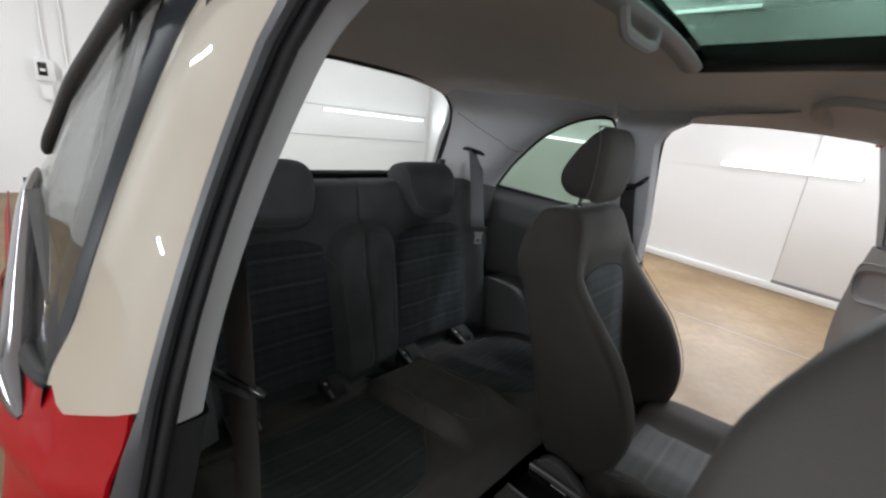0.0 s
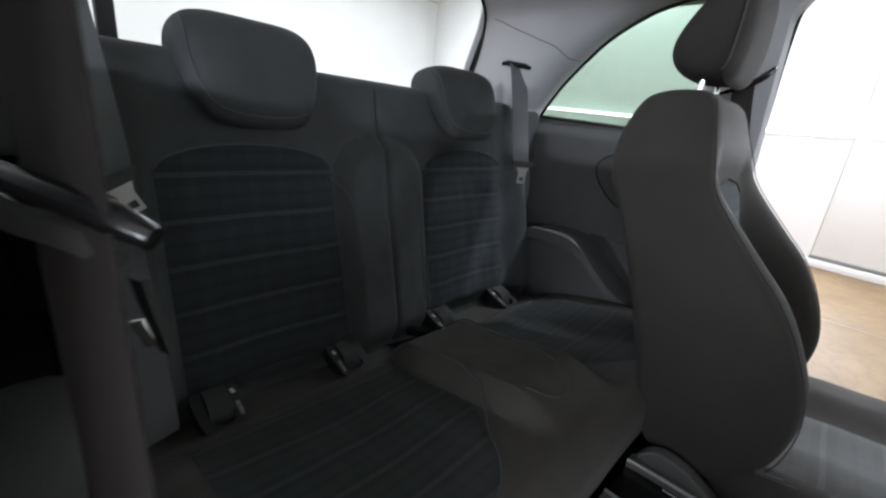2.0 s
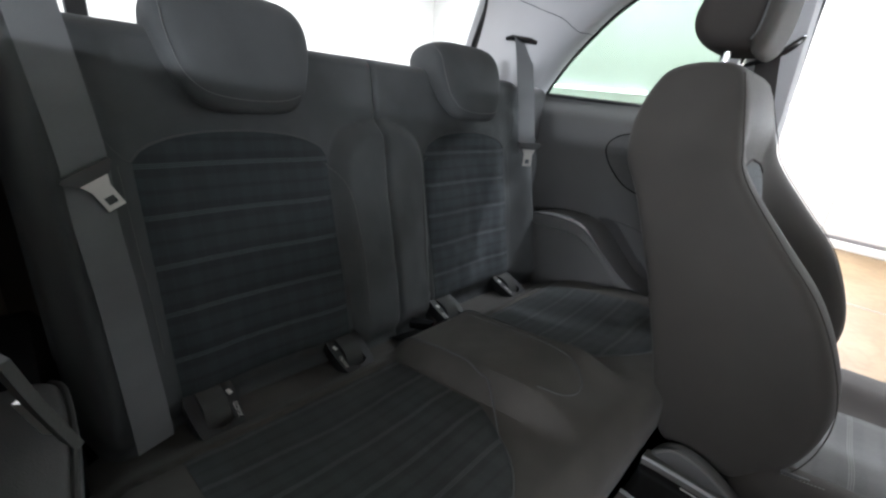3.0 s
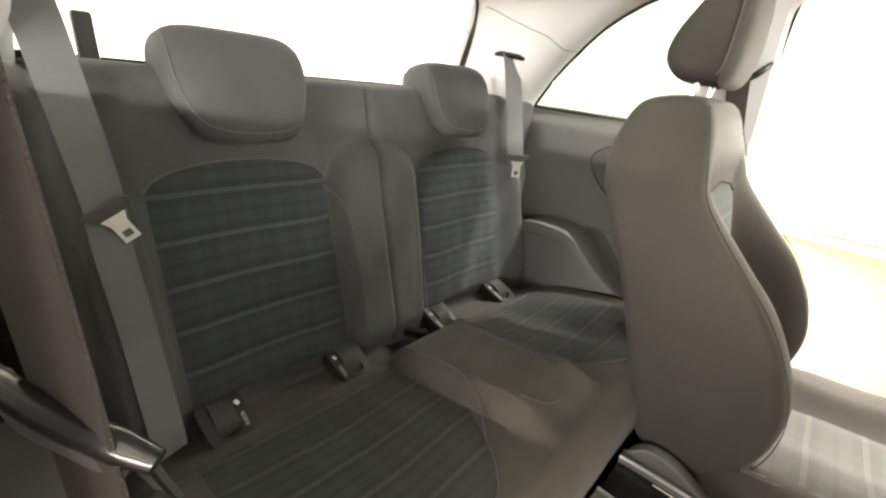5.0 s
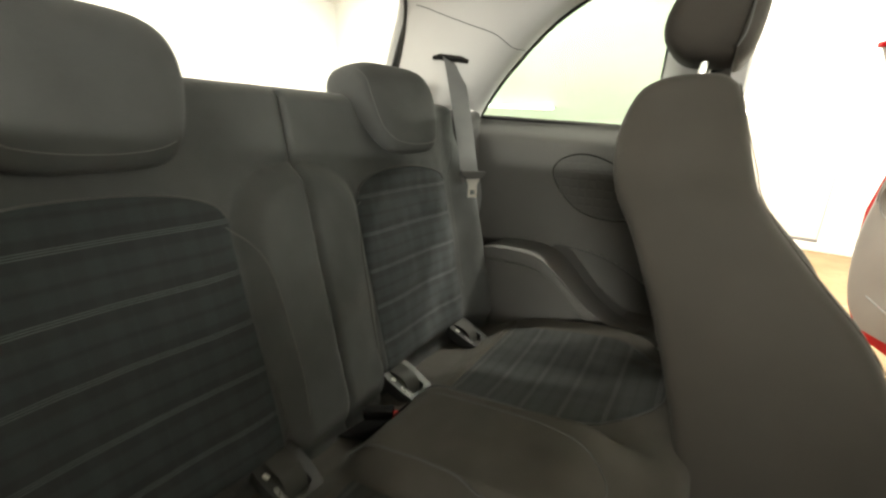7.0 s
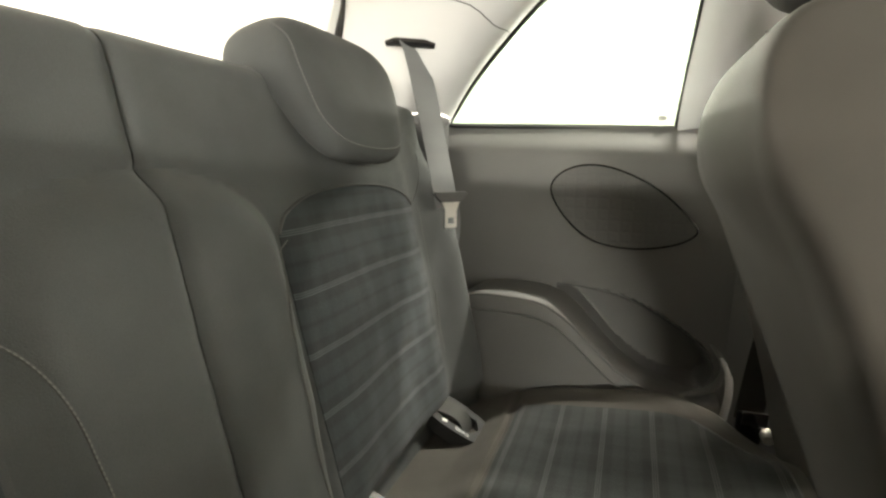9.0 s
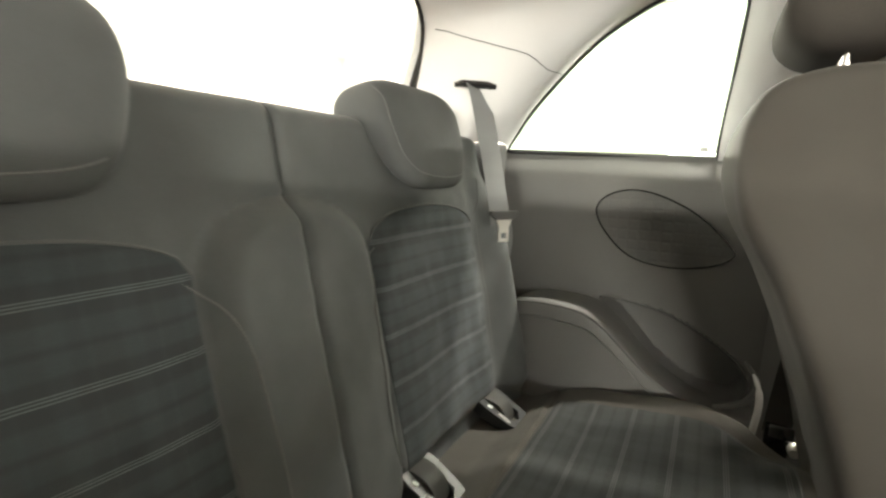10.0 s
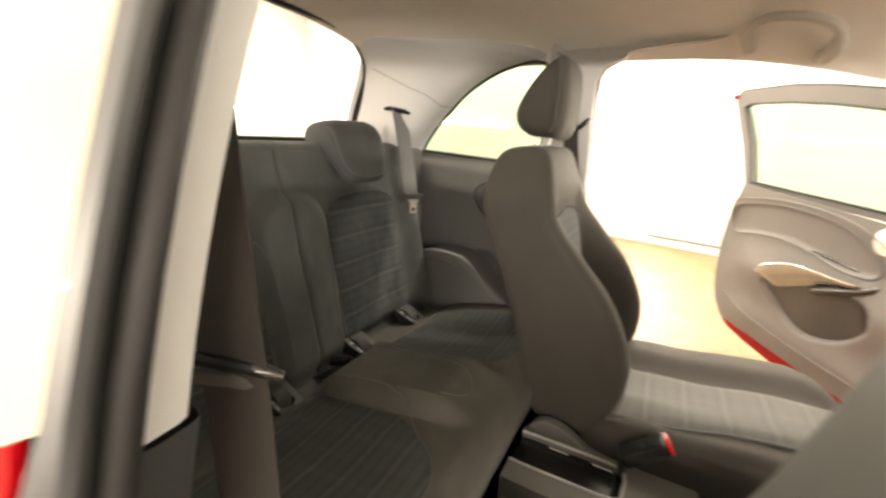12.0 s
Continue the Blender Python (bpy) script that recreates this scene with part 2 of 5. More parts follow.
def part(name, bm, mat, parent=None, label="", smooth=True, auto=True):
    """One mesh object from a bmesh in world coordinates, under a thing or a part."""
    if parent is not None:
        bmesh.ops.translate(bm, verts=bm.verts, vec=-base_of(parent))
    me = to_mesh(name, bm, mat, smooth)
    if smooth and auto:
        me.set_sharp_from_angle(angle=radians(42))
    ob = new(name, me)
    ob.parent = parent
    if label:
        ob["label"] = label
    return ob


def loft(rings, closed=True, cap=True):
    bm = bmesh.new()
    vs = [[bm.verts.new(p) for p in r] for r in rings]
    n = len(rings[0])
    for a, b in zip(vs, vs[1:]):
        for i in range(n if closed else n - 1):
            j = (i + 1) % n
            bm.faces.new((a[i], a[j], b[j], b[i]))
    if cap and closed:
        bm.faces.new(list(reversed(vs[0])))
        bm.faces.new(vs[-1])
    return bm


def sheet(f, nu, nv, thick=0.0, way=(0, 0, -1)):
    """A surface f(u, v) over the unit square, with a back offset by thick along way and closed sides."""
    bm = bmesh.new()
    top = [[bm.verts.new(f(i / nu, j / nv)) for j in range(nv + 1)] for i in range(nu + 1)]
    for i in range(nu):
        for j in range(nv):
            bm.faces.new((top[i][j], top[i + 1][j], top[i + 1][j + 1], top[i][j + 1]))
    if thick:
        d = Vector(way).normalized() * thick
        low = [[bm.verts.new(v.co + d) for v in row] for row in top]
        for i in range(nu):
            for j in range(nv):
                bm.faces.new((low[i][j], low[i][j + 1], low[i + 1][j + 1], low[i + 1][j]))
        edge = [(i, 0) for i in range(nu)] + [(nu, j) for j in range(nv)] + [(i, nv) for i in range(nu, 0, -1)] + [(0, j) for j in range(nv, 0, -1)]
        for (a, b), (c, d2) in zip(edge, edge[1:] + edge[:1]):
            bm.faces.new((top[a][b], low[a][b], low[c][d2], top[c][d2]))
    return bm


def tube(points, r, seg=8, flat=1.0, cap=True):
    """A round bar along points."""
    pts = [Vector(p) for p in points]
    rings, up = [], None
    for i, p in enumerate(pts):
        d = (pts[min(i + 1, len(pts) - 1)] - pts[max(i - 1, 0)]).normalized()
        if up is None:
            up = Vector((0, 0, 1)) if abs(d.z) < 0.9 else Vector((1, 0, 0))
        side = d.cross(up).normalized()
        up = side.cross(d).normalized()
        rr = r[i] if isinstance(r, (list, tuple)) else r
        rings.append([p + side * rr * math.cos(2 * math.pi * k / seg) + up * rr * flat * math.sin(2 * math.pi * k / seg) for k in range(seg)])
    return loft(rings, True, cap)


def beads(points, r, pitch=0.0046, fill=0.62):
    """A row of short stitches along points."""
    bm = bmesh.new()
    pts = [Vector(p) for p in points]
    lens = [0.0]
    for a, b in zip(pts, pts[1:]):
        lens.append(lens[-1] + (b - a).length)
    def at(d):
        for i in range(len(pts) - 1):
            if d <= lens[i + 1] or i == len(pts) - 2:
                return pts[i].lerp(pts[i + 1], min(1.0, (d - lens[i]) / max(1e-9, lens[i + 1] - lens[i])))
    d = 0.0
    while d + pitch * fill < lens[-1]:
        a, b = at(d), at(d + pitch * fill)
        w = (b - a).normalized()
        side = w.cross(Vector((0.3, 0.2, 0.93))).normalized()
        up = side.cross(w)
        rings = [[bm.verts.new(a.lerp(b, t) + (side * math.cos(k * math.pi / 2) + up * math.sin(k * math.pi / 2)) * r * q) for k in range(4)] for t, q in ((0, 0.5), (0.3, 1), (0.7, 1), (1, 0.5))]
        for e, f in zip(rings, rings[1:]):
            for k in range(4):
                bm.faces.new((e[k], e[(k + 1) % 4], f[(k + 1) % 4], f[k]))
        bm.faces.new(list(reversed(rings[0])))
        bm.faces.new(rings[-1])
        d += pitch
    return bm


def smooth_line(points, n=8, closed=False):
    """Catmull-Rom through the points."""
    p = [Vector(q) for q in points]
    out, m = [], len(p)
    for i in range(m if closed else m - 1):
        a, b, c, d = (p[(i + k) % m] if closed else p[min(max(i + k, 0), m - 1)] for k in (-1, 0, 1, 2))
        for k in range(n):
            t = k / n
            out.append(0.5 * ((2 * b) + (c - a) * t + (2 * a - 5 * b + 4 * c - d) * t * t + (3 * b - a - 3 * c + d) * t ** 3))
    if not closed:
        out.append(p[-1])
    return out


def box(x0, x1, y0, y1, z0, z1, bevel=0.0, seg=2, turn=None):
    bm = bmesh.new()
    bmesh.ops.create_cube(bm, size=1)
    for v in bm.verts:
        v.co = Vector((x0 + (x1 - x0) * (v.co.x + 0.5), y0 + (y1 - y0) * (v.co.y + 0.5), z0 + (z1 - z0) * (v.co.z + 0.5)))
    if bevel:
        bmesh.ops.bevel(bm, geom=list(bm.edges), offset=bevel, segments=seg, affect="EDGES", profile=0.5)
    if turn is not None:
        bmesh.ops.transform(bm, matrix=turn, verts=bm.verts)
    return bm


def slab(outline, holes, place, thick, way):
    """A flat panel in two dimensions with holes, laid into space by place(a, b), with thickness along way."""
    bm = bmesh.new()
    edges = []
    for loop in (outline, *holes):
        vs = [bm.verts.new((a, b, 0)) for a, b in loop]
        edges += [bm.edges.new((u, v)) for u, v in zip(vs, vs[1:] + vs[:1])]
    bmesh.ops.triangle_fill(bm, edges=edges, use_beauty=True)
    bmesh.ops.recalc_face_normals(bm, faces=bm.faces)
    for v in bm.verts:
        v.co = Vector(place(v.co.x, v.co.y))
    if thick:
        old = list(bm.faces)
        ret = bmesh.ops.extrude_face_region(bm, geom=old)
        moved = [g for g in ret["geom"] if isinstance(g, bmesh.types.BMVert)]
        bmesh.ops.translate(bm, verts=moved, vec=Vector(way).normalized() * thick)
    return bm


def nearest(line, p):
    """Closest point to p on a line of x, z points."""
    best, at = 1e9, line[0]
    for (ax, az), (bx, bz) in zip(line, line[1:]):
        dx, dz = bx - ax, bz - az
        t = min(1.0, max(0.0, ((p.x - ax) * dx + (p.z - az) * dz) / (dx * dx + dz * dz)))
        q = (ax + dx * t, az + dz * t)
        d = (q[0] - p.x) ** 2 + (q[1] - p.z) ** 2
        if d < best:
            best, at = d, q
    return at


def pillow(profile, y0, y1, power=6, n=14, width=None, centre=None, warp=None, spine=None):
    """A stuffed form: an outline in x and z swept across y, rounded off towards both ends."""
    pr = [Vector((a, 0, b)) for a, b in profile]
    c = centre or (sum((p.x for p in pr)) / len(pr), sum((p.z for p in pr)) / len(pr))
    mid, half = (y0 + y1) / 2, (y1 - y0) / 2
    rings = []
    q = 9
    ends = [1 - 0.1 * (1 - j / q) ** 3 for j in range(1, q + 1)]
    for s in [-e for e in reversed(ends)] + [-0.9 + 1.8 * i / n for i in range(n + 1)] + ends:
        k = max(0.003, (1 - abs(s) ** power) ** (1 / power))
        ring = []
        for p in pr:
            cx, cz = nearest(spine, p) if spine else c
            x, z = cx + (p.x - cx) * k, cz + (p.z - cz) * k
            y = mid + half * s * (width(z) if width else 1)
            if warp:
                x, y, z = warp(x, y, z, s)
            ring.append((x, y, z))
        rings.append(ring)
    return loft(rings)


def closed_profile(points, n=5):
    return [(p.x, p.z) for p in smooth_line([(a, 0, b) for a, b in points], n, True)]


def inside_by(loop, x, z):
    """How far a point lies inside a closed outline in the x-z plane (outside: minus)."""
    near, inner = 9.0, False
    for p, q in zip(loop, loop[1:] + loop[:1]):
        dx, dz = q.x - p.x, q.z - p.z
        t = min(1, max(0, ((x - p.x) * dx + (z - p.z) * dz) / max(1e-12, dx * dx + dz * dz)))
        near = min(near, math.hypot(x - p.x - t * dx, z - p.z - t * dz))
        if (p.z > z) != (q.z > z) and x < p.x + dx * (z - p.z) / dz:
            inner = not inner
    return near if inner else -near


def step(a, b, v):
    t = min(1, max(0, (v - a) / (b - a)))
    return t * t * (3 - 2 * t)


def bump_at(v, centre, half):
    return math.exp(-((v - centre) / half) ** 2)


# ---------------------------------------------------------------- the garage
def far_wall_y(x):
    return 4.75 - 0.2 * x


WALL_TURN = math.degrees(math.atan(-0.2))

f = part("floor", box(-6.6, 6.0, -5.0, 6.4, GROUND - 0.2, GROUND), FLOOR)
tagged(f, "tan stained concrete garage floor", "floor", kind="structure")
joint = part("floor_joint", box(-4.0, 4.5, 2.93, 2.938, GROUND - 0.004, GROUND + 0.0015, 0, 2, pose(0, 0, 0, 0, 0, -3)), GREY_LINE)
tagged(joint, "thin saw-cut joint in the concrete floor", "floor joint", kind="structure")


def wall_strip(name, x0, x1, z0, z1, off, thick, mat, bevel=0.0):
    """A board on the far wall, off metres in front of its face."""
    m = pose(0, 4.75, 0, 0, 0, WALL_TURN)
    k = 1 / math.cos(math.atan(0.2))
    return part(name, box(x0 * k, x1 * k, -off - thick, -off, z0, z1, bevel, 2, m), mat)


wall_far = wall_strip("wall_far", -6.6, 6.2, GROUND, 3.3, -0.15, 0.15, WALL)
tagged(wall_far, "glossy white wall cladding of the garage", "wall", kind="structure")
wall_back = part("wall_back", box(-6.41, -6.16, -5.0, 6.4, GROUND, 3.3), WALL)
tagged(wall_back, "white wall behind the car with cable conduits", "wall", kind="structure")
wall_front = part("wall_front", box(6.0, 6.2, -5.0, 6.4, GROUND, 3.3), WALL)
tagged(wall_front, "plain white garage wall", "wall", kind="structure")
wall_near = part("wall_near", box(-6.6, 6.2, -5.2, -5.0, GROUND, 3.3), WALL)
tagged(wall_near, "plain white garage wall", "wall", kind="structure")
ceiling = part("ceiling", box(-6.6, 6.2, -5.2, 6.4, 3.3, 3.4), CEIL)
tagged(ceiling, "plain white garage ceiling", "ceiling", kind="structure")

base_far = wall_strip("baseboard", -6.0, 6.0, GROUND, 0.115, 0.0, 0.03, WALL, 0.006)
tagged(base_far, "white kerb along the foot of the wall", "baseboard", kind="structure")
rail = wall_strip("wall_rail", -6.0, 6.0, 1.215, 1.222, 0.0, 0.006, WALL)
tagged(rail, "thin horizontal cladding seam strip", "trim", kind="structure")
# a flush door in the cladding, framed by a narrow gap
for nm, x0, x1, z0, z1 in (("door_gap", 0.789, 0.793, 0.12, 2.06), ("door_gap", 1.55, 1.554, 0.12, 2.06), ("door_gap", 0.789, 1.554, 2.06, 2.064)):
    tagged(wall_strip(nm, x0, x1, z0, z1, 0.0, 0.004, GREY_LINE), "thin grey gap round a flush white door", "trim", kind="structure")
leaf = wall_strip("door_1", 0.796, 1.547, 0.150, 2.057, 0.0, 0.012, WALL, 0.002)
tagged(leaf, "closed flush white door in the wall", "door", kind="structure")
sweep = wall_strip("door_threshold", 0.785, 1.558, 0.118, 0.146, 0.0, 0.022, GREY_LINE, 0.003)
tagged(sweep, "grey metal strip under the flush door", "threshold", kind="structure")


def lamp_tube(points, label):
    """A batten lamp: white housing with a bright tube in front of it."""
    a, b = Vector(points[0]), Vector(points[1])
    out = Vector(points[2])
    base = (a + b) / 2
    t = thing("lamp_tube", base, label, "lamp", "garage lamp tubes")
    d = (b - a).normalized()
    part("housing", tube([a, b], 0.022, 8), WALL, t, "white lamp housing")
    part("tube", tube([a + out * 0.03 + d * 0.01, b + out * 0.03 - d * 0.01], 0.02, 10), TUBE, t, "glowing white lamp tube")
    return t


def far_pt(x, z, off):
    return (x, far_wall_y(x) - off, z)


OUT = (-0.196, -0.98, 0)
lamp_tube((far_pt(0.04, 1.255, 0.03), far_pt(1.17, 1.255, 0.03), OUT), "unseen lamp tube added on a plain wall cladding")
lamp_tube((far_pt(-2.72, 1.37, 0.03), far_pt(-1.20, 1.31, 0.03), OUT), "unseen lamp tube added on a plain wall cladding")
lamp_tube((far_pt(-1.50, 2.93, 0.03), far_pt(0.01, 2.82, 0.03), OUT), "white lamp tube glowing high on the wall cladding")
tube_light(-0.75, far_wall_y(-0.75) - 0.09, 2.87, 1.5, 180 + WALL_TURN, 20, False)
lamp_tube(((-6.13, 3.3, 1.45), (-6.13, 5.75, 1.45), (1, 0, 0)), "long white lamp tube glowing on the rear wall")
for y, z in ((2.4, 1.52), (2.4, 0.97)):
    tagged(part("wall_rail", box(-6.16, -6.145, 0.5, 5.9, z, z + 0.012), GREY_LINE), "thin grey seam strip on the rear wall", "trim", kind="structure")
# Overhead tube added to bring top light down into the cabin.
lamp_tube(((0.35, 1.55, 3.26), (1.85, 1.55, 3.26), (0, 0, -1)), "added ceiling lamp tube for fill light")
tube_light(1.1, 1.55, 3.20, 1.5, 0, 30, True, 0.06)
# Rows of unseen ceiling tubes, added to light the garage.
for x in (-4.2, -1.6, 1.2, 3.8):
    for y in (2.4, 4.2 if x > 0 else 4.6):
        lamp_tube(((x - 0.75, y, 3.26), (x + 0.75, y, 3.26), (0, 0, -1)), "added ceiling lamp tube for fill light")
        tube_light(x, y, 3.20, 1.5, 0, 22 if x > 0 else 15, True, 0.10)
# Unseen tubes added on the near wall to send light through the doorway.
for x, watts in ((-2.6, 40), (0.4, 36), (2.3, 50), (4.2, 40)):
    lamp_tube(((x - 0.75, -4.95, 1.45), (x + 0.75, -4.95, 1.45), (0, 1, 0)), "unseen lamp tube added on a plain wall")
    tube_light(x, -4.85, 1.45, 1.5, 0, watts, False, 0.06)
# Unseen front tubes, added to light the backrest; wide to soften its shadows.
for y, watts in ((-2.2, 2), (0.5, 26), (3.2, 2)):
    lamp_tube(((5.95, y - 0.75, 1.60), (5.95, y + 0.75, 1.60), (-1, 0, 0)), "unseen lamp tube added on a plain wall")
    tube_light(5.86, y, 1.60, 1.5, 90, watts, False, 0.45)
# Unseen tube behind the car, added to brighten the rear wall.
lamp_tube(((-4.95, -2.4, 3.26), (-3.45, -2.4, 3.26), (0, 0, -1)), "added ceiling lamp tube for fill light")
tube_light(-4.2, -2.4, 3.20, 1.5, 0, 48, True, 0.10)
tube_light(0.6, far_wall_y(0.6) - 0.09, 1.255, 1.15, 180 + WALL_TURN, 28, False)
tube_light(-1.95, far_wall_y(-1.95) - 0.09, 1.34, 1.5, 180 + WALL_TURN, 24, False)
tube_light(-6.05, 4.5, 1.45, 2.4, -90, 14, False)

# electric box with conduits on the rear wall
ebox = thing("electric_box", (-6.16, -0.41, 1.5), "grey wall-mounted electric switch box with conduits", "electric box")
part("housing", box(-6.16, -6.08, -0.50, -0.33, 1.39, 1.63, 0.008), WALL, ebox)
part("breaker", box(-6.0725, -6.066, -0.46, -0.41, 1.50, 1.53, 0.002), WALL, ebox, "white breaker switches")
part("window", box(-6.08, -6.072, -0.475, -0.395, 1.45, 1.60, 0.002), GLOSSY, ebox, "dark breaker window")
part("junction_box", box(-6.16, -6.10, -0.47, -0.37, 1.18, 1.34, 0.006), WALL, ebox)
part("socket", box(-6.16, -6.10, -0.26, -0.13, 1.43, 1.55, 0.006), WALL, ebox)
for y in (-0.39, -0.20):
    part("conduit", tube([(-6.14, y, 1.55), (-6.14, y, 3.28)], 0.012, 8), WALL, ebox)
part("cable", tube(smooth_line([(-6.14, -0.40, 1.18), (-6.14, -0.38, 1.09), (-6.14, -0.22, 1.06), (-6.14, -0.1, 1.07)], 5), 0.012, 8), WALL, ebox)

# ---------------------------------------------------------------- the car's shell
car = thing("car", (0.6, 0, GROUND), "small red hatchback with cream roof and open doors", "car")


def side_y(z):
    """Half width of the cabin at the windows."""
    return 0.742 - 0.30 * (z - 1.09)


WINDOW = [(p.x, p.z) for p in smooth_line([(-0.045, 0, 1.088), (0.03, 0, 1.175), (0.112, 0, 1.25), (0.20, 0, 1.318), (0.30, 0, 1.368), (0.38, 0, 1.392), (0.43, 0, 1.399)], 4)] + [
    (0.462, 1.394), (0.477, 1.378), (0.480, 1.34), (0.470, 1.20), (0.460, 1.062), (0.452, 1.056), (-0.03, 1.083)]
DOORWAY = [(0.648, 0.42), (0.643, 0.70), (0.640, 0.95), (0.641, 1.18), (0.645, 1.30), (0.655, 1.366), (0.668, 1.388), (0.692, 1.399), (0.80, 1.396), (0.94, 1.388), (1.12, 1.374), (1.31, 1.322),
           (1.52, 1.225), (1.75, 1.08), (1.80, 1.0), (1.80, 0.42)]


def side_shell(s):
    """Window, pillar trims, seals and lower card of one side; s is 1 for the far side, -1 for the near one."""
    ox = 0.0 if s > 0 else 0.08
    tint = GREEN_GLASS if s > 0 else GLASS
    win = part("quarter_window", slab(WINDOW, [], lambda a, b: (a, s * (side_y(b) + 0.012), b), 0.004, (0, s, 0)), tint, car, "green tinted fixed side window", smooth=False)
    win.visible_shadow = False
    loop = [(a, s * (side_y(b) + 0.004), b) for a, b in WINDOW]
    part("glass_mark", box(0.425, 0.440, s * (side_y(1.08) + 0.009) - 0.0006, s * (side_y(1.08) + 0.009) + 0.0006, 1.076, 1.086), GREY_LINE, win, "small grey printed mark")
    part("window_seal", tube(loop + [loop[0]], 0.0055, 6), RUBBER, win, "thin black rubber seal")
    if s > 0:
        edge = [(a + ox - 0.004, s * (side_y(max(b, 1.03)) - 0.028), b) for a, b in DOORWAY]
        part("door_seal", tube(smooth_line(edge[:8], 3), 0.0035, 8), RUBBER, car, "black rubber door seal")
    if s > 0:
        # pillar between the window and the doorway
        rows = []
        for i in range(71):
            z = 1.055 + (1.462 - 1.055) * i / 70
            y = side_y(z)
            xw = 0.462 + 0.02 * step(1.06, 1.37, z)
            xd = 0.640 + 0.025 * step(1.32, 1.378, z) + 0.05 * step(1.362, 1.400, z) + 0.24 * step(1.398, 1.434, z) ** 2
            d = 0.075 * (1 - 0.92 * step(1.355, 1.44, z))
            rows.append([(xw - 0.004, s * (y + 0.005), z), (xw + 0.004, s * (y - 0.012), z), (xw + 0.022, s * (y - 0.045), z), (xw + 0.05, s * (y - d), z), ((xw + xd) / 2, s * (y - d - 0.006), z),
                         (xd - 0.03, s * (y - d), z), (xd - 0.006, s * (y - d + 0.004), z), (xd, s * (y - 0.045), z), (xd - 0.002, s * (y - 0.012), z)])
        part("pillar_trim", loft(rows, closed=False), GREY_TRIM, car, "light grey plastic pillar trim")
        rows = []
        for z in (0.925, 0.96, 1.0, 1.056):
            y, xd = side_y(1.055), 0.640
            rows.append([(0.578, s * (y - 0.035), z), (0.588, s * (y - 0.070), z), (0.600, s * (y - 0.078), z), (xd - 0.006, s * (y - 0.071), z), (xd, s * (y - 0.045), z), (xd - 0.002, s * (y - 0.012), z)])
        part("pillar_trim_foot", loft(rows, closed=False), GREY_TRIM, car, "light grey foot of the pillar trim")
        # lower part of the pillar trim, dark
        rows = []
        for i in range(8):
            z = 0.40 + (0.925 - 0.40) * i / 7
            y = side_y(1.055) - 0.03 * step(1.0, 0.5, z)
            xd = 0.642 + ox - 0.010 * (z - 0.4) / 0.65 + (0.07 * step(0.78, 0.50, z) if s > 0 else 0)
            rows.append([(0.585, s * (y - 0.036), z), (xd - 0.03, s * (y - (0.058 if s > 0 else 0.078)), z), (xd - 0.008, s * (y - 0.066), z), (xd, s * (y - 0.035), z), (xd, s * (y + 0.02), z)])
        part("lower_pillar_trim", loft(rows, closed=False), TRIM, car, "dark grey lower pillar trim")
    # rear pillar, from the rear window's edge round to the side window
    win_edge = smooth_line([(-0.06, 0, 1.07), (-0.045, 0, 1.09), (0.03, 0, 1.177), (0.112, 0, 1.252), (0.20, 0, 1.320), (0.30, 0, 1.370), (0.40, 0, 1.398), (0.47, 0, 1.405)], 4)
    rows = []
    for p in win_edge:
        t = (p.z - 1.07) / (1.405 - 1.07)
        zr = 1.05 + (1.47 - 1.05) * t
        xr = -0.40 + 0.22 * t
        yr = 0.665 - 0.16 * t ** 1.6 + 0.032 * bump_at(t, 0.72, 0.45) - 0.09 * max(0.0, (t - 0.78) / 0.22) ** 2
        a, c = Vector((xr, yr, zr)), Vector((p.x, side_y(p.z) - 0.002, p.z))
        m = Vector((-0.05 + 0.28 * t ** 1.3, 0.590 - 0.055 * t, 1.10 + 0.33 * t))
        row = []
        for k in range(13):
            u = k / 12
            q = a.lerp(c, u) + (m - (a + c) / 2) * (1 - (2 * u - 1) ** 2) ** 0.8
            row.append((q.x, s * q.y, q.z))
        rows.append(row)
    rear_edge = [Vector(r[0]) + Vector((0.002, -s * 0.003, 0)) for r in rows]
    part("tailgate_seal", tube(rear_edge, [0.0055] * (len(rows) - 5) + [0.005, 0.0045, 0.004, 0.003, 0.002], 8), SEAL_GREY, car, "dark grey rubber seal on the pillar's rear edge")
    rows += [[(x, y - s * d * 0.4, z + d) for x, y, z in rows[-1]] for d in (0.02, 0.05, 0.09)]
    part("rear_pillar_trim", loft(rows, closed=False), GREY_TRIM, car, "light grey rear pillar trim")
    def on_trim(i, k):
        i0, k0 = min(int(i), len(rows) - 2), min(int(k), 11)
        p, q = Vector(rows[i0][k0]).lerp(Vector(rows[i0][k0 + 1]), k - k0), Vector(rows[i0 + 1][k0]).lerp(Vector(rows[i0 + 1][k0 + 1]), k - k0)
        return p.lerp(q, i - i0) - Vector((0, s * 0.0005, 0))
    part("trim_joint", tube([on_trim(p.x, p.y) for p in smooth_line([(12, 11.8, 0), (11, 9.5, 0), (11.1, 8, 0), (12.2, 6, 0), (13.3, 4, 0), (15, 2, 0), (17, 0.5, 0)], 6)], 0.0011, 5), PLASTIC, car, "thin joint between pillar trims")
    # belt slot in the pillar
    part("belt_slot", tube([(-0.105, s * 0.556, 1.236), (-0.085, s * 0.560, 1.238), (-0.02, s * 0.566, 1.228), (0.002, s * 0.572, 1.222)], [0.006, 0.009, 0.009, 0.007], 8), GLOSSY, car, "black belt guide slot")
